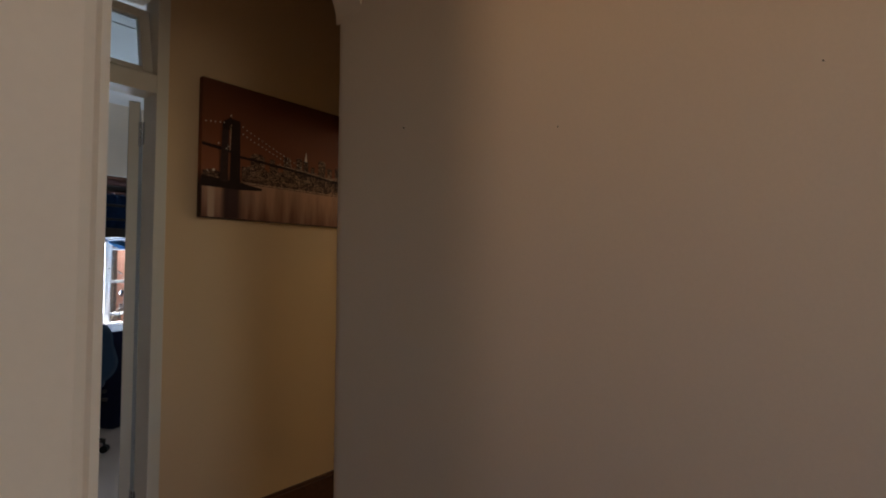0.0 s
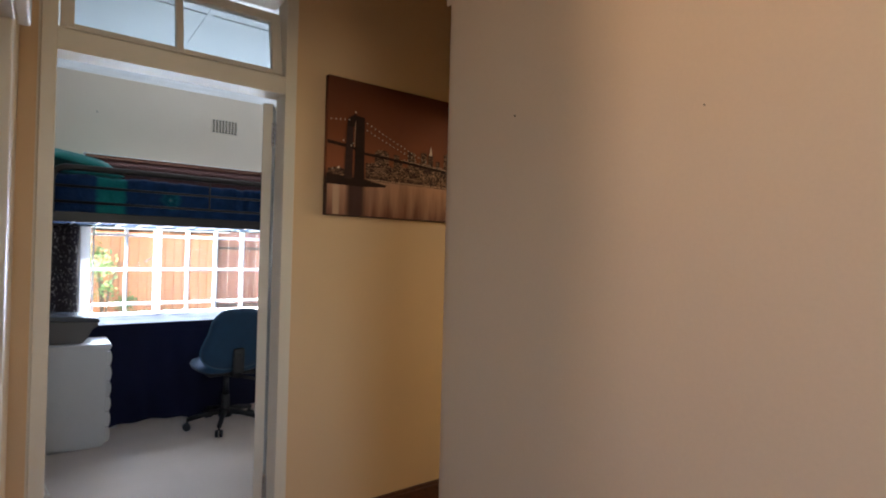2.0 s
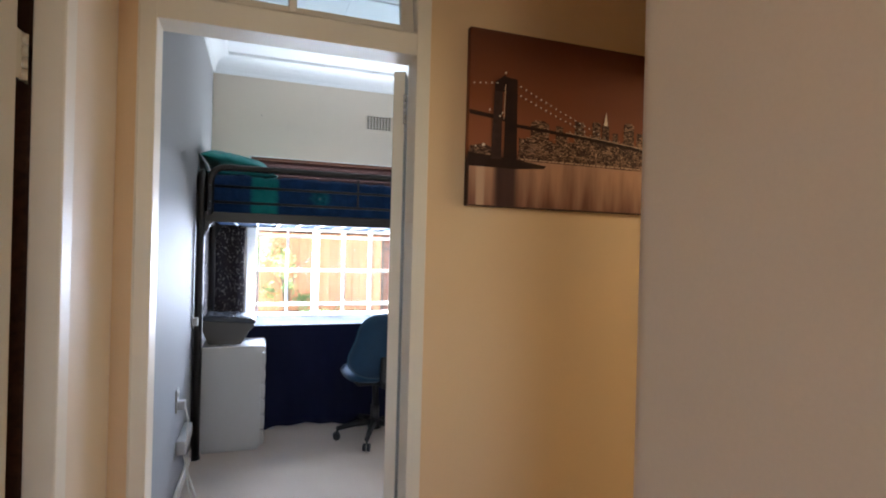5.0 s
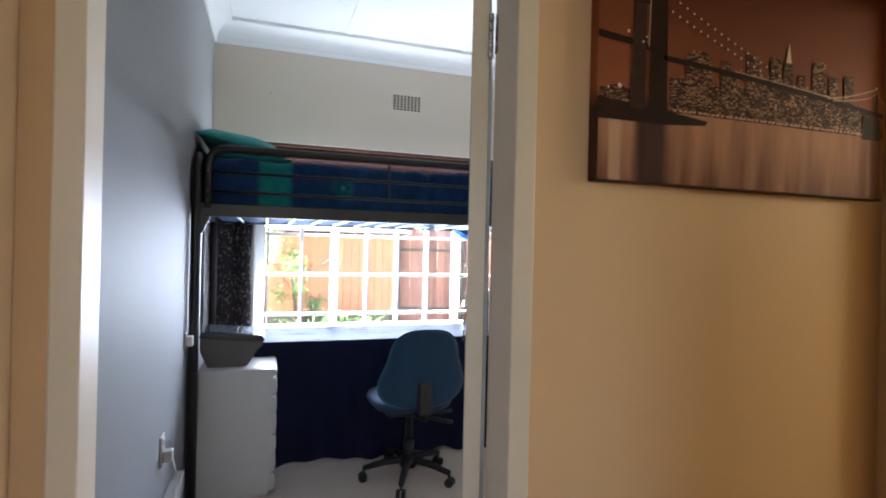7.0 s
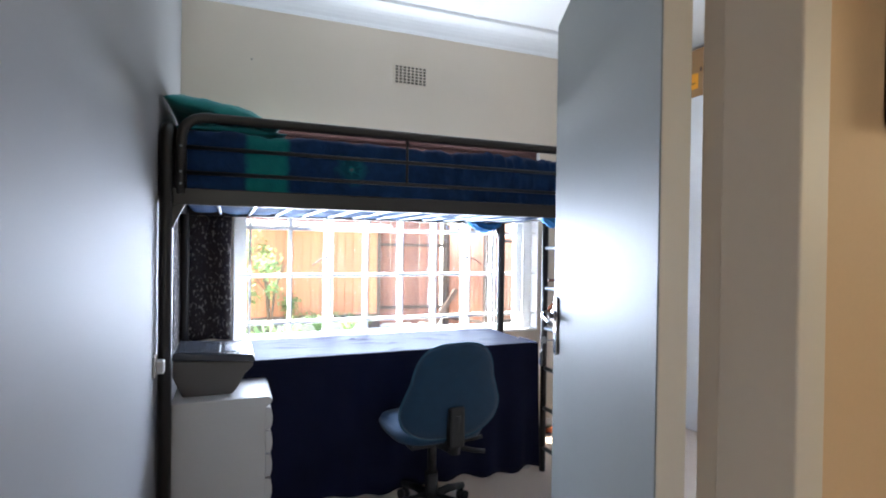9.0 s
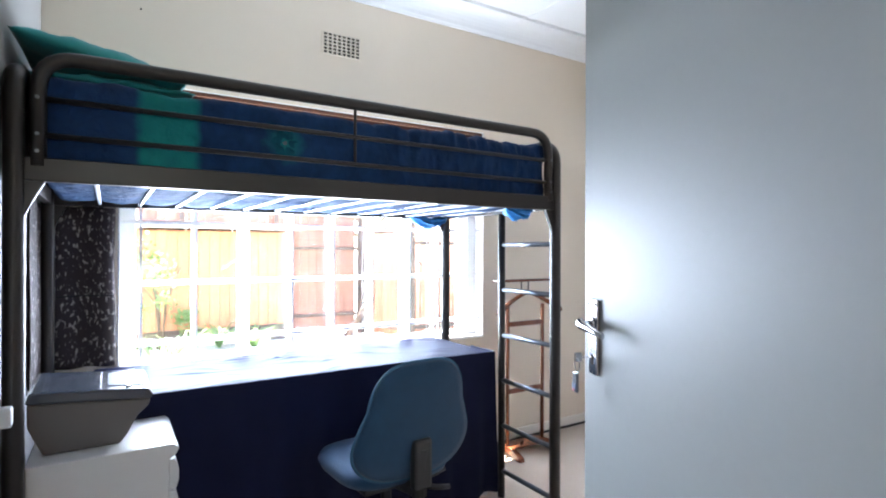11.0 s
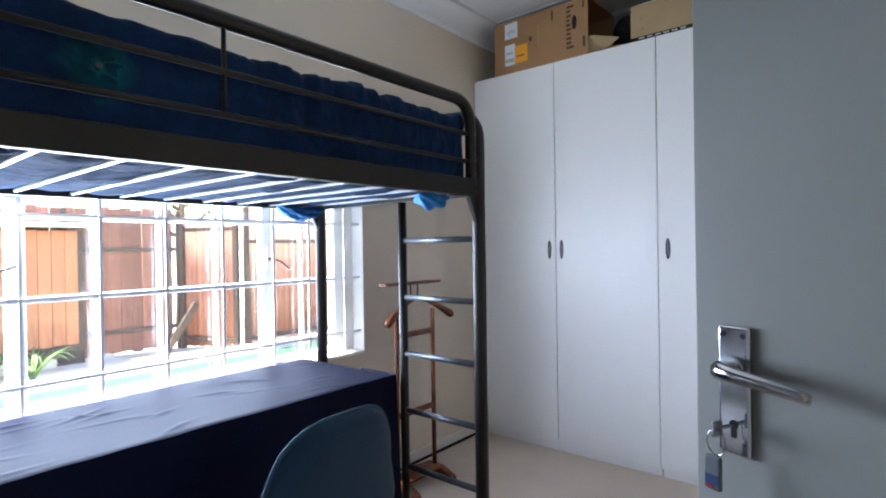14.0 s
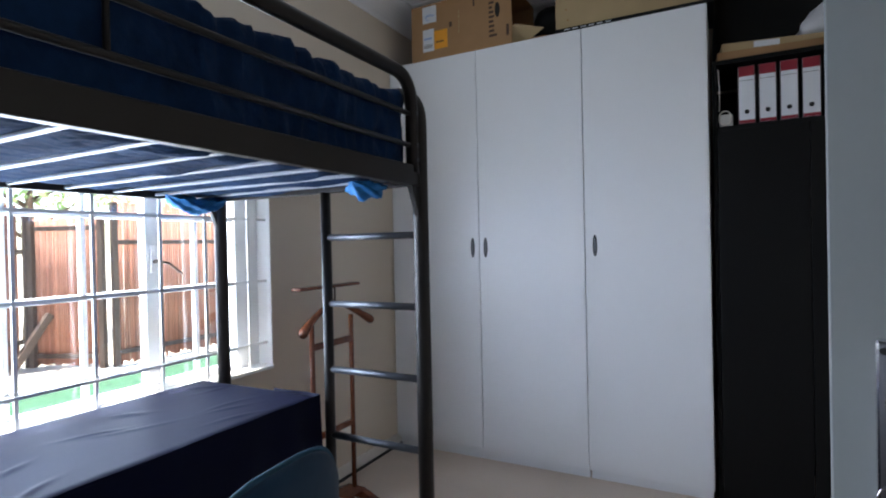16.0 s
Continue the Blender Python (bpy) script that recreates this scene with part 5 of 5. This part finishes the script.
# ---- boxes on the wardrobe ----
bx = thing("cardboard_box", "large printed cardboard box with an open flap", "box", at=pose(-5.135, 3.635, 2.50, 0, 0, -1.0))
BW, BD, BH = 0.69, 0.40, 0.355
for lo, hi in (((0, 0, 0), (BW, 0.005, BH)), ((0, BD - 0.005, 0), (BW, BD, BH)), ((0, 0.005, 0), (0.005, BD - 0.005, BH)), ((0.005, 0.005, 0), (BW, BD - 0.005, 0.005)), ((0.005, 0.005, BH - 0.005), (BW, BD - 0.005, BH))):
    part("panel", box(lo, hi, 0.0015), M_CARD, bx)
bm = bmesh.new()
vs = [bm.verts.new(p) for p in ((BW, 0.003, 0.0), (BW, 0.003, 0.10), (BW + 0.02, 0.01, 0.11), (BW + 0.19, 0.02, 0.055), (BW + 0.10, 0.012, 0.0))]
bm.faces.new(vs)
bmesh.ops.solidify(bm, geom=bm.faces[:], thickness=0.004)
part("side_flap", bm, M_CARD2, bx, "torn side flap")
part("bottom_flap", box((BW + 0.001, 0.012, 0.002), (BW + 0.2, BD - 0.02, 0.008), 0.001, 1), M_CARD, bx)


def sticker(name, lo, hi, material, parent=None, label="", lift=0.0012):
    return part(name, box((lo[0], -lift, lo[1]), (hi[0], 0.0005, hi[1])), material, parent or bx, label)


s1 = sticker("label", (0.085, 0.235), (0.185, 0.34), M_PAPER, label="white shipping label")
sticker("label_print", (0.10, 0.275), (0.17, 0.28), M_LBLUE, s1, lift=0.002)
bm = bmesh.new()
put_tube(bm, [(0.135 + 0.025 * math.cos(a), -0.002, 0.268 + 0.018 * math.sin(a)) for a in [i * 0.35 for i in range(14)]], 0.0022, 6)
part("label_print", bm, M_LBLUE, s1)
s2 = sticker("label", (0.085, 0.055), (0.165, 0.195), M_PAPER, label="white barcode label")
for k in range(7):
    sticker("label_print", (0.095 + 0.009 * k, 0.075), (0.099 + 0.009 * k, 0.10), M_PRINT, s2, lift=0.002)
sticker("label_print", (0.095, 0.13), (0.15, 0.142), M_LBLUE, s2, lift=0.002)
s3 = sticker("label", (0.168, 0.06), (0.262, 0.175), M_ORANGE, label="orange sticker")
sticker("label_print", (0.18, 0.10), (0.235, 0.108), M_PRINT, s3, lift=0.002)
# printed dark bars running up the side
for k in range(10):
    hgt = (0.05, 0.034, 0.034, 0.03, 0.034, 0.03, 0.022, 0.034, 0.03, 0.05)[k]
    sticker("printed_bar", (0.545, 0.06 + 0.028 * k), (0.545 + hgt, 0.075 + 0.028 * k), M_PRINT, lift=0.0009)
sticker("printed_bar", (0.655, 0.05), (0.672, 0.115), M_PRINT, lift=0.0009)
sticker("printed_bar", (0.655, 0.29), (0.668, 0.33), M_PRINT, lift=0.0009)
sticker("printed_mark", (0.275, 0.18), (0.295, 0.21), M_PRINT, lift=0.0009)
for k in range(5):
    sticker("printed_bar", (0.34, 0.13 + 0.03 * k), (0.346, 0.15 + 0.03 * k), M_CARD2, lift=0.0009)
sticker("printed_bar", (0.44, 0.27), (0.452, 0.33), M_PRINT, lift=0.0009)
bm = bmesh.new()
put_tube(bm, [(0.60, -0.0012, 0.215), (0.60, 0.001, 0.215)], 0.045, 20)
bmesh.ops.scale(bm, vec=(0.36, 1, 1), space=Matrix.Translation((-0.60, 0, 0)), verts=bm.verts)
part("hand_hole", bm, M_DARK, bx, "dark hand hole")

bx2 = thing("flat_carton", "flat pale brown carton with black corner strips", "box", at=pose(-4.19, 3.64, 2.507, 0, 0, 0.6))
part("carton", box((0, 0, 0.018), (0.80, 0.38, 0.205), 0.004), M_CARD2, bx2)
part("corner_strip", box((-0.003, -0.004, 0.0), (0.80, 0.38, 0.018), 0.002), M_BLACK, bx2, "black lower tray")
for k in range(6):
    part("printed_bar", box((0.05 + 0.045 * k, -0.0052, 0.004), (0.08 + 0.045 * k, -0.0042, 0.010)), M_PAPER, bx2)
bm = bmesh.new()
for x, z in ((0.07, 0.06), (0.06, 0.12), (0.34, 0.12), (0.34, 0.15)):
    put_tube(bm, [(x, -0.001, z), (x, 0.002, z)], 0.006, 8)
part("nail_mark", bm, M_CARD, bx2)
bag = tagged(part("black_bag", soft(-4.42, -4.10, 3.86, 4.16, 2.503, 2.80, 8, 8, 8, 0.03, 9.0, 0.1), M_BLACK, None, "", True), "crumpled black bag between the boxes", "bag")

# ---- black shelf unit ----
shelf = thing("shelf_unit", "tall black shelf unit with closed lower doors", "shelf")
SX0, SX1, SF = -3.405, -2.60, 3.66
part("side_panel", box((SX0, SF, 0.0), (SX0 + 0.02, 4.20, 2.19), 0.0015), M_BLACK, shelf)
part("side_panel", box((SX1 - 0.02, SF, 0.0), (SX1, 4.20, 2.19), 0.0015), M_BLACK, shelf)
part("back_panel", box((SX0 + 0.02, 4.185, 0.0), (SX1 - 0.02, 4.20, 2.17), 0.001), M_BLACK, shelf)
part("top_board", box((SX0, SF, 2.19), (SX1, 4.20, 2.212), 0.002), M_BLACK, shelf)
part("shelf_board", box((SX0 + 0.02, SF, 1.862), (SX1 - 0.02, 4.185, 1.882), 0.0015), M_BLACK, shelf)
for a, b in ((SX0 + 0.022, -3.004), (-3.001, SX1 - 0.022)):
    d = part("door", box((a, SF - 0.016, 0.06), (b, SF, 1.86), 0.0015), M_BLACK, shelf)
part("plinth", box((SX0 + 0.02, SF + 0.02, 0.0), (SX1 - 0.02, SF + 0.035, 0.06), 0.001), M_BLACK, shelf)

for k in range(7):
    x = -3.292 + 0.088 * k
    b = thing("lever_arch_file", "white lever arch file with a red band on a black shelf", "file", "files on the shelf", pose(x, SF + 0.012, 1.882, 0, 0, 0))
    part("cover", boxes([((0.0, 0.0, 0.0), (0.003, 0.27, 0.288)), ((0.073, 0.0, 0.0), (0.076, 0.27, 0.288)), ((0.003, 0.0, 0.0), (0.073, 0.003, 0.288))], 0.0005), M_BLACK, b)
    sp = part("spine_label", box((0.004, -0.0012, 0.006), (0.072, 0.0003, 0.284)), M_PAPER, b)
    part("red_band", box((0.0045, -0.0018, 0.236), (0.0715, -0.0013, 0.2835)), M_RED, sp)
    part("red_band", box((0.0045, -0.0018, 0.0065), (0.0715, -0.0013, 0.022)), M_RED, sp)
    part("rule", box((0.006, -0.0017, 0.215), (0.07, -0.0013, 0.217)), M_PRNBODY, sp)
    part("finger_ring", tube([(0.038, -0.003, 0.062), (0.038, 0.0, 0.062)], 0.011, 16), M_BLACKP, sp, "black finger hole ring")
    part("paper_block", box((0.008, 0.03, 0.006), (0.068, 0.26, 0.282)), M_PAPER, b)
adp = thing("power_adapter", "white power adapter with a coiled cable on the shelf", "adapter")
part("block", box((-3.375, SF + 0.02, 1.8825), (-3.315, SF + 0.08, 1.945), 0.006), M_DRAWER, adp)
bm = bmesh.new()
put_tube(bm, [(-3.35 + 0.028 * math.cos(a), SF + 0.012 + 0.0004 * i, 1.925 + 0.036 * math.sin(a)) for i, a in enumerate([k * 0.45 for k in range(28)])], 0.0028, 6)
part("cable", bm, M_CABLE, adp)
part("hanging_cable", tube([(-3.378, SF + 0.01, 2.17), (-3.372, SF + 0.008, 2.05), (-3.376, SF + 0.012, 1.96)], 0.003, 6), M_CABLE, adp)
fc = thing("folded_carton", "flattened brown cartons lying on the shelf unit", "carton", at=pose(-3.38, 3.68, 2.212, 0, 0, 3))
part("lower_carton", box((0.0, 0.0, 0.0), (0.52, 0.36, 0.045), 0.003), M_CARD, fc)
top = part("upper_carton", box((0.02, 0.01, 0.047), (0.48, 0.34, 0.09), 0.003, 2, pose(0, 0, 0, 0, 1.5, 2)), M_CARD2, fc)
part("label", box((0.16, -0.006, 0.060), (0.27, -0.001, 0.088), 0, 1, pose(0, 0.012, -0.004, 0, 1.5, 2)), M_PAPER, top, "white paper label")
tagged(part("plastic_bag", soft(-3.03, -2.78, 3.74, 3.98, 2.305, 2.47, 8, 8, 8, 0.04, 17.0, 0.1), mat("milky_plastic", (0.62, 0.62, 0.64), 0.35, vary=0.08), None, "", True), "crumpled white plastic bag on flattened cartons", "bag")

tagged(part("travel_bag", soft(-3.40, -2.75, 3.99, 4.235, 2.213, 2.78, 10, 10, 8, 0.015, 23.0, 0.08), M_BLACK, None, "", True), "soft black travel bag standing on the shelf unit", "bag")

# ---- valet stand ----
val = thing("valet_stand", "mahogany clothes valet stand with a hanger-shaped top", "valet stand")
VX = -5.10
for y in (2.585, 2.885):
    part("foot", extrude([(VX - 0.14, 0.0), (VX - 0.10, 0.0), (VX - 0.06, 0.02), (VX + 0.06, 0.02), (VX + 0.10, 0.0), (VX + 0.15, 0.0), (VX + 0.145, 0.025), (VX + 0.05, 0.065), (VX - 0.05, 0.065), (VX - 0.135, 0.025)], 1, y - 0.02, y + 0.02, 0.004), M_MAHOG, val)
    part("upright", tube([(VX, y, 0.05), (VX, y, 0.5), (VX, y, 0.97)], 0.0125, 10), M_MAHOG, val)
part("crossbar", box((VX - 0.01, 2.595, 0.395), (VX + 0.01, 2.875, 0.425), 0.005), M_MAHOG, val)
part("shoe_rail", box((VX - 0.06, 2.60, 0.05), (VX + 0.06, 2.87, 0.063), 0.004), M_MAHOG, val)


def hanger(u, v):
    y = -0.275 + 0.55 * u
    a = 2 * math.pi * v
    t = abs(y) / 0.275
    z = 1.045 - 0.125 * t ** 1.4
    r = 0.012 + 0.014 * t ** 2 if t < 0.97 else 0.008
    return (VX + 0.03 * (t ** 2) + (r * 1.2) * math.cos(a), 2.755 + y, z + r * math.sin(a))


bm = sheet(36, 12, hanger)
bmesh.ops.remove_doubles(bm, verts=bm.verts[:], dist=0.0004)
part("hanger", bm, M_MAHOG, val, "curved hanger shoulders")
part("trouser_bar", extrude([(VX - 0.008, 0.835), (VX + 0.01, 0.83), (VX + 0.01, 0.862), (VX - 0.008, 0.862)], 1, 2.585, 2.885, 0.003), M_MAHOG, val)
part("tray", box((VX - 0.03, 2.485, 1.122), (VX + 0.03, 2.935, 1.137), 0.006), M_MAHOG, val)
for y in (2.70, 2.76):
    part("tray_pin", tube([(VX, y, 1.03), (VX, y, 1.124)], 0.005, 8), M_BRASS, val, "brass pin")

# ---- outdoors ----
GZ = -0.2
structure("ground", box((-400, -400, GZ - 0.3), (-5.53, 400, GZ)), M_GROUND, "pale sandy garden ground in bright sun", "ground")
tagged(part("lawn", box((-10.1, -1.0, GZ), (-7.95, 6.2, GZ + 0.03), 0.01), M_LAWN), "narrow strip of bright green lawn", "lawn", "", "stuff")
pv = tagged(new("paving"), "pale concrete paving slabs outside the window", "paving", "", "structure")
slab = box((0.0, 0.0, 0.0), (0.56, 0.56, 0.04), 0.006, 1)
slab_ob = part("slab", slab, M_PAVE, pv)
first = True
for i in range(4):
    for j in range(16):
        ob = slab_ob if first else new("slab", slab_ob.data)
        first = False
        ob.parent = pv
        ob.location = (-7.9 + 0.575 * i, -1.4 + 0.575 * j, GZ - 0.002)


def fence_run(name, label, a, b, height, board_material, width, gap, thick, rails, rail_side, seed, jitter=0.02, post_gap=1.8, group="garden fence"):
    """A fence from a to b: boards or canes, rails and posts, each of its own."""
    rnd = random.Random(seed)
    a, b = Vector((*a, GZ)), Vector((*b, GZ))
    d = (b - a).normalized()
    ang = math.degrees(math.atan2(d.y, d.x))
    ob = thing(name, label, "fence", group, pose(a.x, a.y, GZ, 0, 0, ang))
    L = (b - a).length
    if width > 0.05:
        mesh = part("board", box((0, -thick / 2, 0.03), (width, thick / 2, height), 0.004, 1), board_material, ob)
    else:
        bm = bmesh.new()
        put_tube(bm, [(0, 0, 0.03), (0, 0, height)], width / 2, 6)
        mesh = part("cane", bm, board_material, ob)
    n = int(L / (width + gap))
    for i in range(n):
        o = mesh if i == 0 else new(mesh.name.split(".")[0], mesh.data)
        o.parent = ob
        o.location = (i * (width + gap), rnd.uniform(-0.004, 0.004), rnd.uniform(-jitter, jitter))
        o.rotation_euler = (0, rnd.uniform(-0.002, 0.002), 0)
    for z in rails:
        part("rail", box((0, min(0, rail_side * 0.05) + (rail_side > 0) * thick / 2, z - 0.03), (L, max(0, rail_side * 0.05) - (rail_side < 0) * thick / 2, z + 0.03), 0.004), M_POST, ob)
    k = int(L / post_gap) + 1
    for i in range(k + 1):
        x = L * i / k
        part("post", box((x - 0.036, rail_side * 0.055 - 0.036, 0.0), (x + 0.036, rail_side * 0.055 + 0.036, height - 0.02), 0.006), M_POST, ob)
    return ob


fence_run("plank_fence", "weathered reddish-brown plank fence with dark rails", (-12.6, -3.0), (-11.65, 4.35), 2.16, M_FENCE, 0.14, 0.001, 0.02, (0.35, 1.55), -1, 4)
fence_run("garden_gate", "brown reed gate panel with a diagonal brace", (-11.55, 4.42), (-10.62, 4.80), 1.98, M_REED, 0.028, 0.003, 0.028, (0.15, 1.85), -1, 6, 0.015, 3.0)
fence_run("reed_fence", "tall reed cane fence between dark posts", (-10.55, 4.86), (-10.35, 11.5), 2.2, M_REED, 0.028, 0.004, 0.028, (0.18, 1.65), -1, 7, 0.03, 2.2)
brace = tagged(part("fence_brace", box((-0.04, -0.045, -0.03), (0.04, 0.045, 0.86), 0.005, 2, pose(-11.28, 3.98, GZ, -34, 0, 0)), M_POST), "dark diagonal timber prop beside the gate", "brace")

shed = thing("garden_shed", "orange-brown timber garden shed with a pale roof", "shed")
rnd = random.Random(12)
SH0, SH1, SHX = 0.55, 3.05, -11.6
mesh = part("plank", box((0, 0, 0.27), (0.02, 0.148, 1.82), 0.004, 1), M_SHED, shed)
k = 0
y = SH0
while y < SH1 - 0.1:
    if 1.93 < y < 2.0:
        y += 0.15
    o = mesh if k == 0 else new("plank", mesh.data)
    o.parent = shed
    o.location = (SHX + rnd.uniform(-0.003, 0.003), y, GZ + rnd.uniform(-0.006, 0.006))
    y += 0.152
    k += 1
part("body", box((SHX - 1.3, SH0, GZ), (SHX, SH1, GZ + 1.82)), M_POST, shed)
part("roof", box((-1.6, SH0 - 0.15, 0), (0.25, SH1 + 0.15, 0.04), 0.006, 2, pose(SHX, 0, GZ + 1.88, 0, 6, 0)), M_SHEDROOF, shed)
part("plinth", box((SHX - 0.01, 1.2, GZ), (SHX + 0.10, 2.7, GZ + 0.11), 0.01), M_BRICK, shed)

rnd = random.Random(21)


def leaf_mesh(n, spread, size, seed, centre=(0, 0, 0), flat_z=0.7):
    """Many small leaves in uneven clumps."""
    r = random.Random(seed)
    bm = bmesh.new()
    clumps = [Vector((r.gauss(0, 1) * spread, r.gauss(0, 1) * spread, r.gauss(0, 1) * spread * flat_z)) for _ in range(max(6, n // 70))]
    for i in range(n):
        c = clumps[i % len(clumps)]
        p = Vector(centre) + c + Vector((r.gauss(0, 1), r.gauss(0, 1), r.gauss(0, 1))) * spread * 0.25
        m = Matrix.Translation(p) @ Euler((r.uniform(-1, 1), r.uniform(-1, 1), r.uniform(0, 6.3))).to_matrix().to_4x4()
        s = size * r.uniform(0.6, 1.3)
        vs = [bm.verts.new(m @ Vector(q)) for q in ((0, 0, 0), (s * 0.5, s * 0.28, s * 0.08), (s, 0, 0), (s * 0.5, -s * 0.28, s * 0.08))]
        bm.faces.new(vs)
    return bm


def tree(at, height, crown, seed, label):
    r = random.Random(seed)
    ob = thing("tree", label, "tree", "garden trees", pose(at[0], at[1], GZ))
    pts = [(0, 0, -0.05), (0.05, 0.03, height * 0.3), (-0.04, 0.06, height * 0.55), (0.05, 0.0, height * 0.8)]
    bm = bmesh.new()
    put_tube(bm, pts, 0.13, 9, True, 0.05)
    for k in range(7):
        a, z = r.uniform(0, 6.3), height * r.uniform(0.45, 0.75)
        e = crown * r.uniform(0.6, 1.0)
        put_tube(bm, [(0, 0.03, z), (0.5 * e * math.cos(a), 0.5 * e * math.sin(a), z + 0.3 * e), (e * math.cos(a), e * math.sin(a), z + 0.45 * e)], 0.05, 6, True, 0.015)
    part("trunk", bm, M_BARK, ob)
    part("crown", leaf_mesh(2600, crown * 0.62, 0.13, seed + 1, (0, 0, height * 0.85)), M_LEAF, ob)
    return ob


tree((-14.3, 5.6), 3.6, 1.7, 31, "leafy green garden tree behind the fence")
tree((-14.8, -1.0), 4.2, 2.0, 41, "leafy green garden tree behind the shed")
tree((-13.4, 10.0), 3.6, 1.8, 51, "leafy green garden tree behind the reed fence")


def strap_plant(at, seed, n=26, size=0.55):
    """A clump of long arching leaves."""
    r = random.Random(seed)
    bm = bmesh.new()
    for i in range(n):
        a, l, w = r.uniform(0, 6.3), size * r.uniform(0.6, 1.15), 0.022
        prev = None
        for k in range(6):
            t = k / 5
            d, z = l * t * 0.85, l * (1.5 * t - 1.1 * t * t)
            ww = w * (1 - t * 0.9)
            c = Vector((d * math.cos(a), d * math.sin(a), z))
            s = Vector((-math.sin(a), math.cos(a), 0)) * ww
            cur = (bm.verts.new(c - s), bm.verts.new(c + s))
            if prev:
                bm.faces.new((prev[0], prev[1], cur[1], cur[0]))
            prev = cur
    ob = part("strap_leaf_plant", bm, M_LEAF)
    ob.matrix_basis = pose(at[0], at[1], GZ)
    return tagged(ob, "clump of long green strap leaves in the garden bed", "plant", "garden plants")


for i, at in enumerate(((-11.25, 1.86), (-10.2, 1.2), (-9.4, 0.9), (-10.9, 2.3), (-8.9, 0.3))):
    strap_plant(at, 60 + i, 34, 0.68 + 0.05 * (i % 3))


def shrub(at, height, spread, seed):
    ob = thing("shrub", "loose leafy shrub growing beside the shed", "shrub", "garden plants", pose(at[0], at[1], GZ))
    r = random.Random(seed)
    bm = bmesh.new()
    for k in range(9):
        a = r.uniform(0, 6.3)
        put_tube(bm, [(0, 0, -0.03), (0.2 * spread * math.cos(a), 0.2 * spread * math.sin(a), height * 0.5), (spread * 0.7 * math.cos(a), spread * 0.7 * math.sin(a), height * r.uniform(0.7, 1))], 0.015, 5, True, 0.006)
    part("stems", bm, M_BARK, ob)
    part("leaves", leaf_mesh(520, spread * 0.75, 0.085, seed, (0, 0, height * 0.6), 1.25), M_LEAF, ob)


shrub((-10.3, 0.35), 1.9, 0.55, 71)
shrub((-9.9, -0.45), 1.6, 0.6, 72)
shrub((-11.2, 1.05), 1.5, 0.4, 73)

# ---- bathroom wall tiles, last ----
bt = tagged(new("bathroom_tiling"), "white glazed wall tiles with a taupe mosaic band", "tiles", "", "structure")
tile = part("tile", box((0, 0, 0), (0.007, 0.296, 0.196), 0.0015, 1), M_TILE, bt)
first = True
for i in range(6):
    for j in range(6):
        o = tile if first else new("tile", tile.data)
        first = False
        o.parent = bt
        o.location = (-2.292, 2.322 + 0.298 * i, 0.035 + 0.201 * j)
mos = part("mosaic_tile", box((0, 0, 0), (0.006, 0.047, 0.047), 0.001, 1), M_MOSAIC, bt)
mos2 = part("mosaic_tile", box((0, 0, 0), (0.006, 0.047, 0.047), 0.001, 1), M_TILE, bt)
for i in range(34):
    for j in range(2):
        src = mos if (i * 7 + j * 3 + (i // 3)) % 3 else mos2
        o = src if i == 0 and j < 1 else new("mosaic_tile", src.data)
        o.parent = bt
        o.location = (-2.292, 2.324 + 0.049 * i, 1.243 + 0.049 * j)
mos2.location = (-2.292, 2.324, 1.292)
part("grout", box((-2.2915, 2.3205, 0.0), (-2.289, 4.1, 1.345)), M_SKIRT, bt)
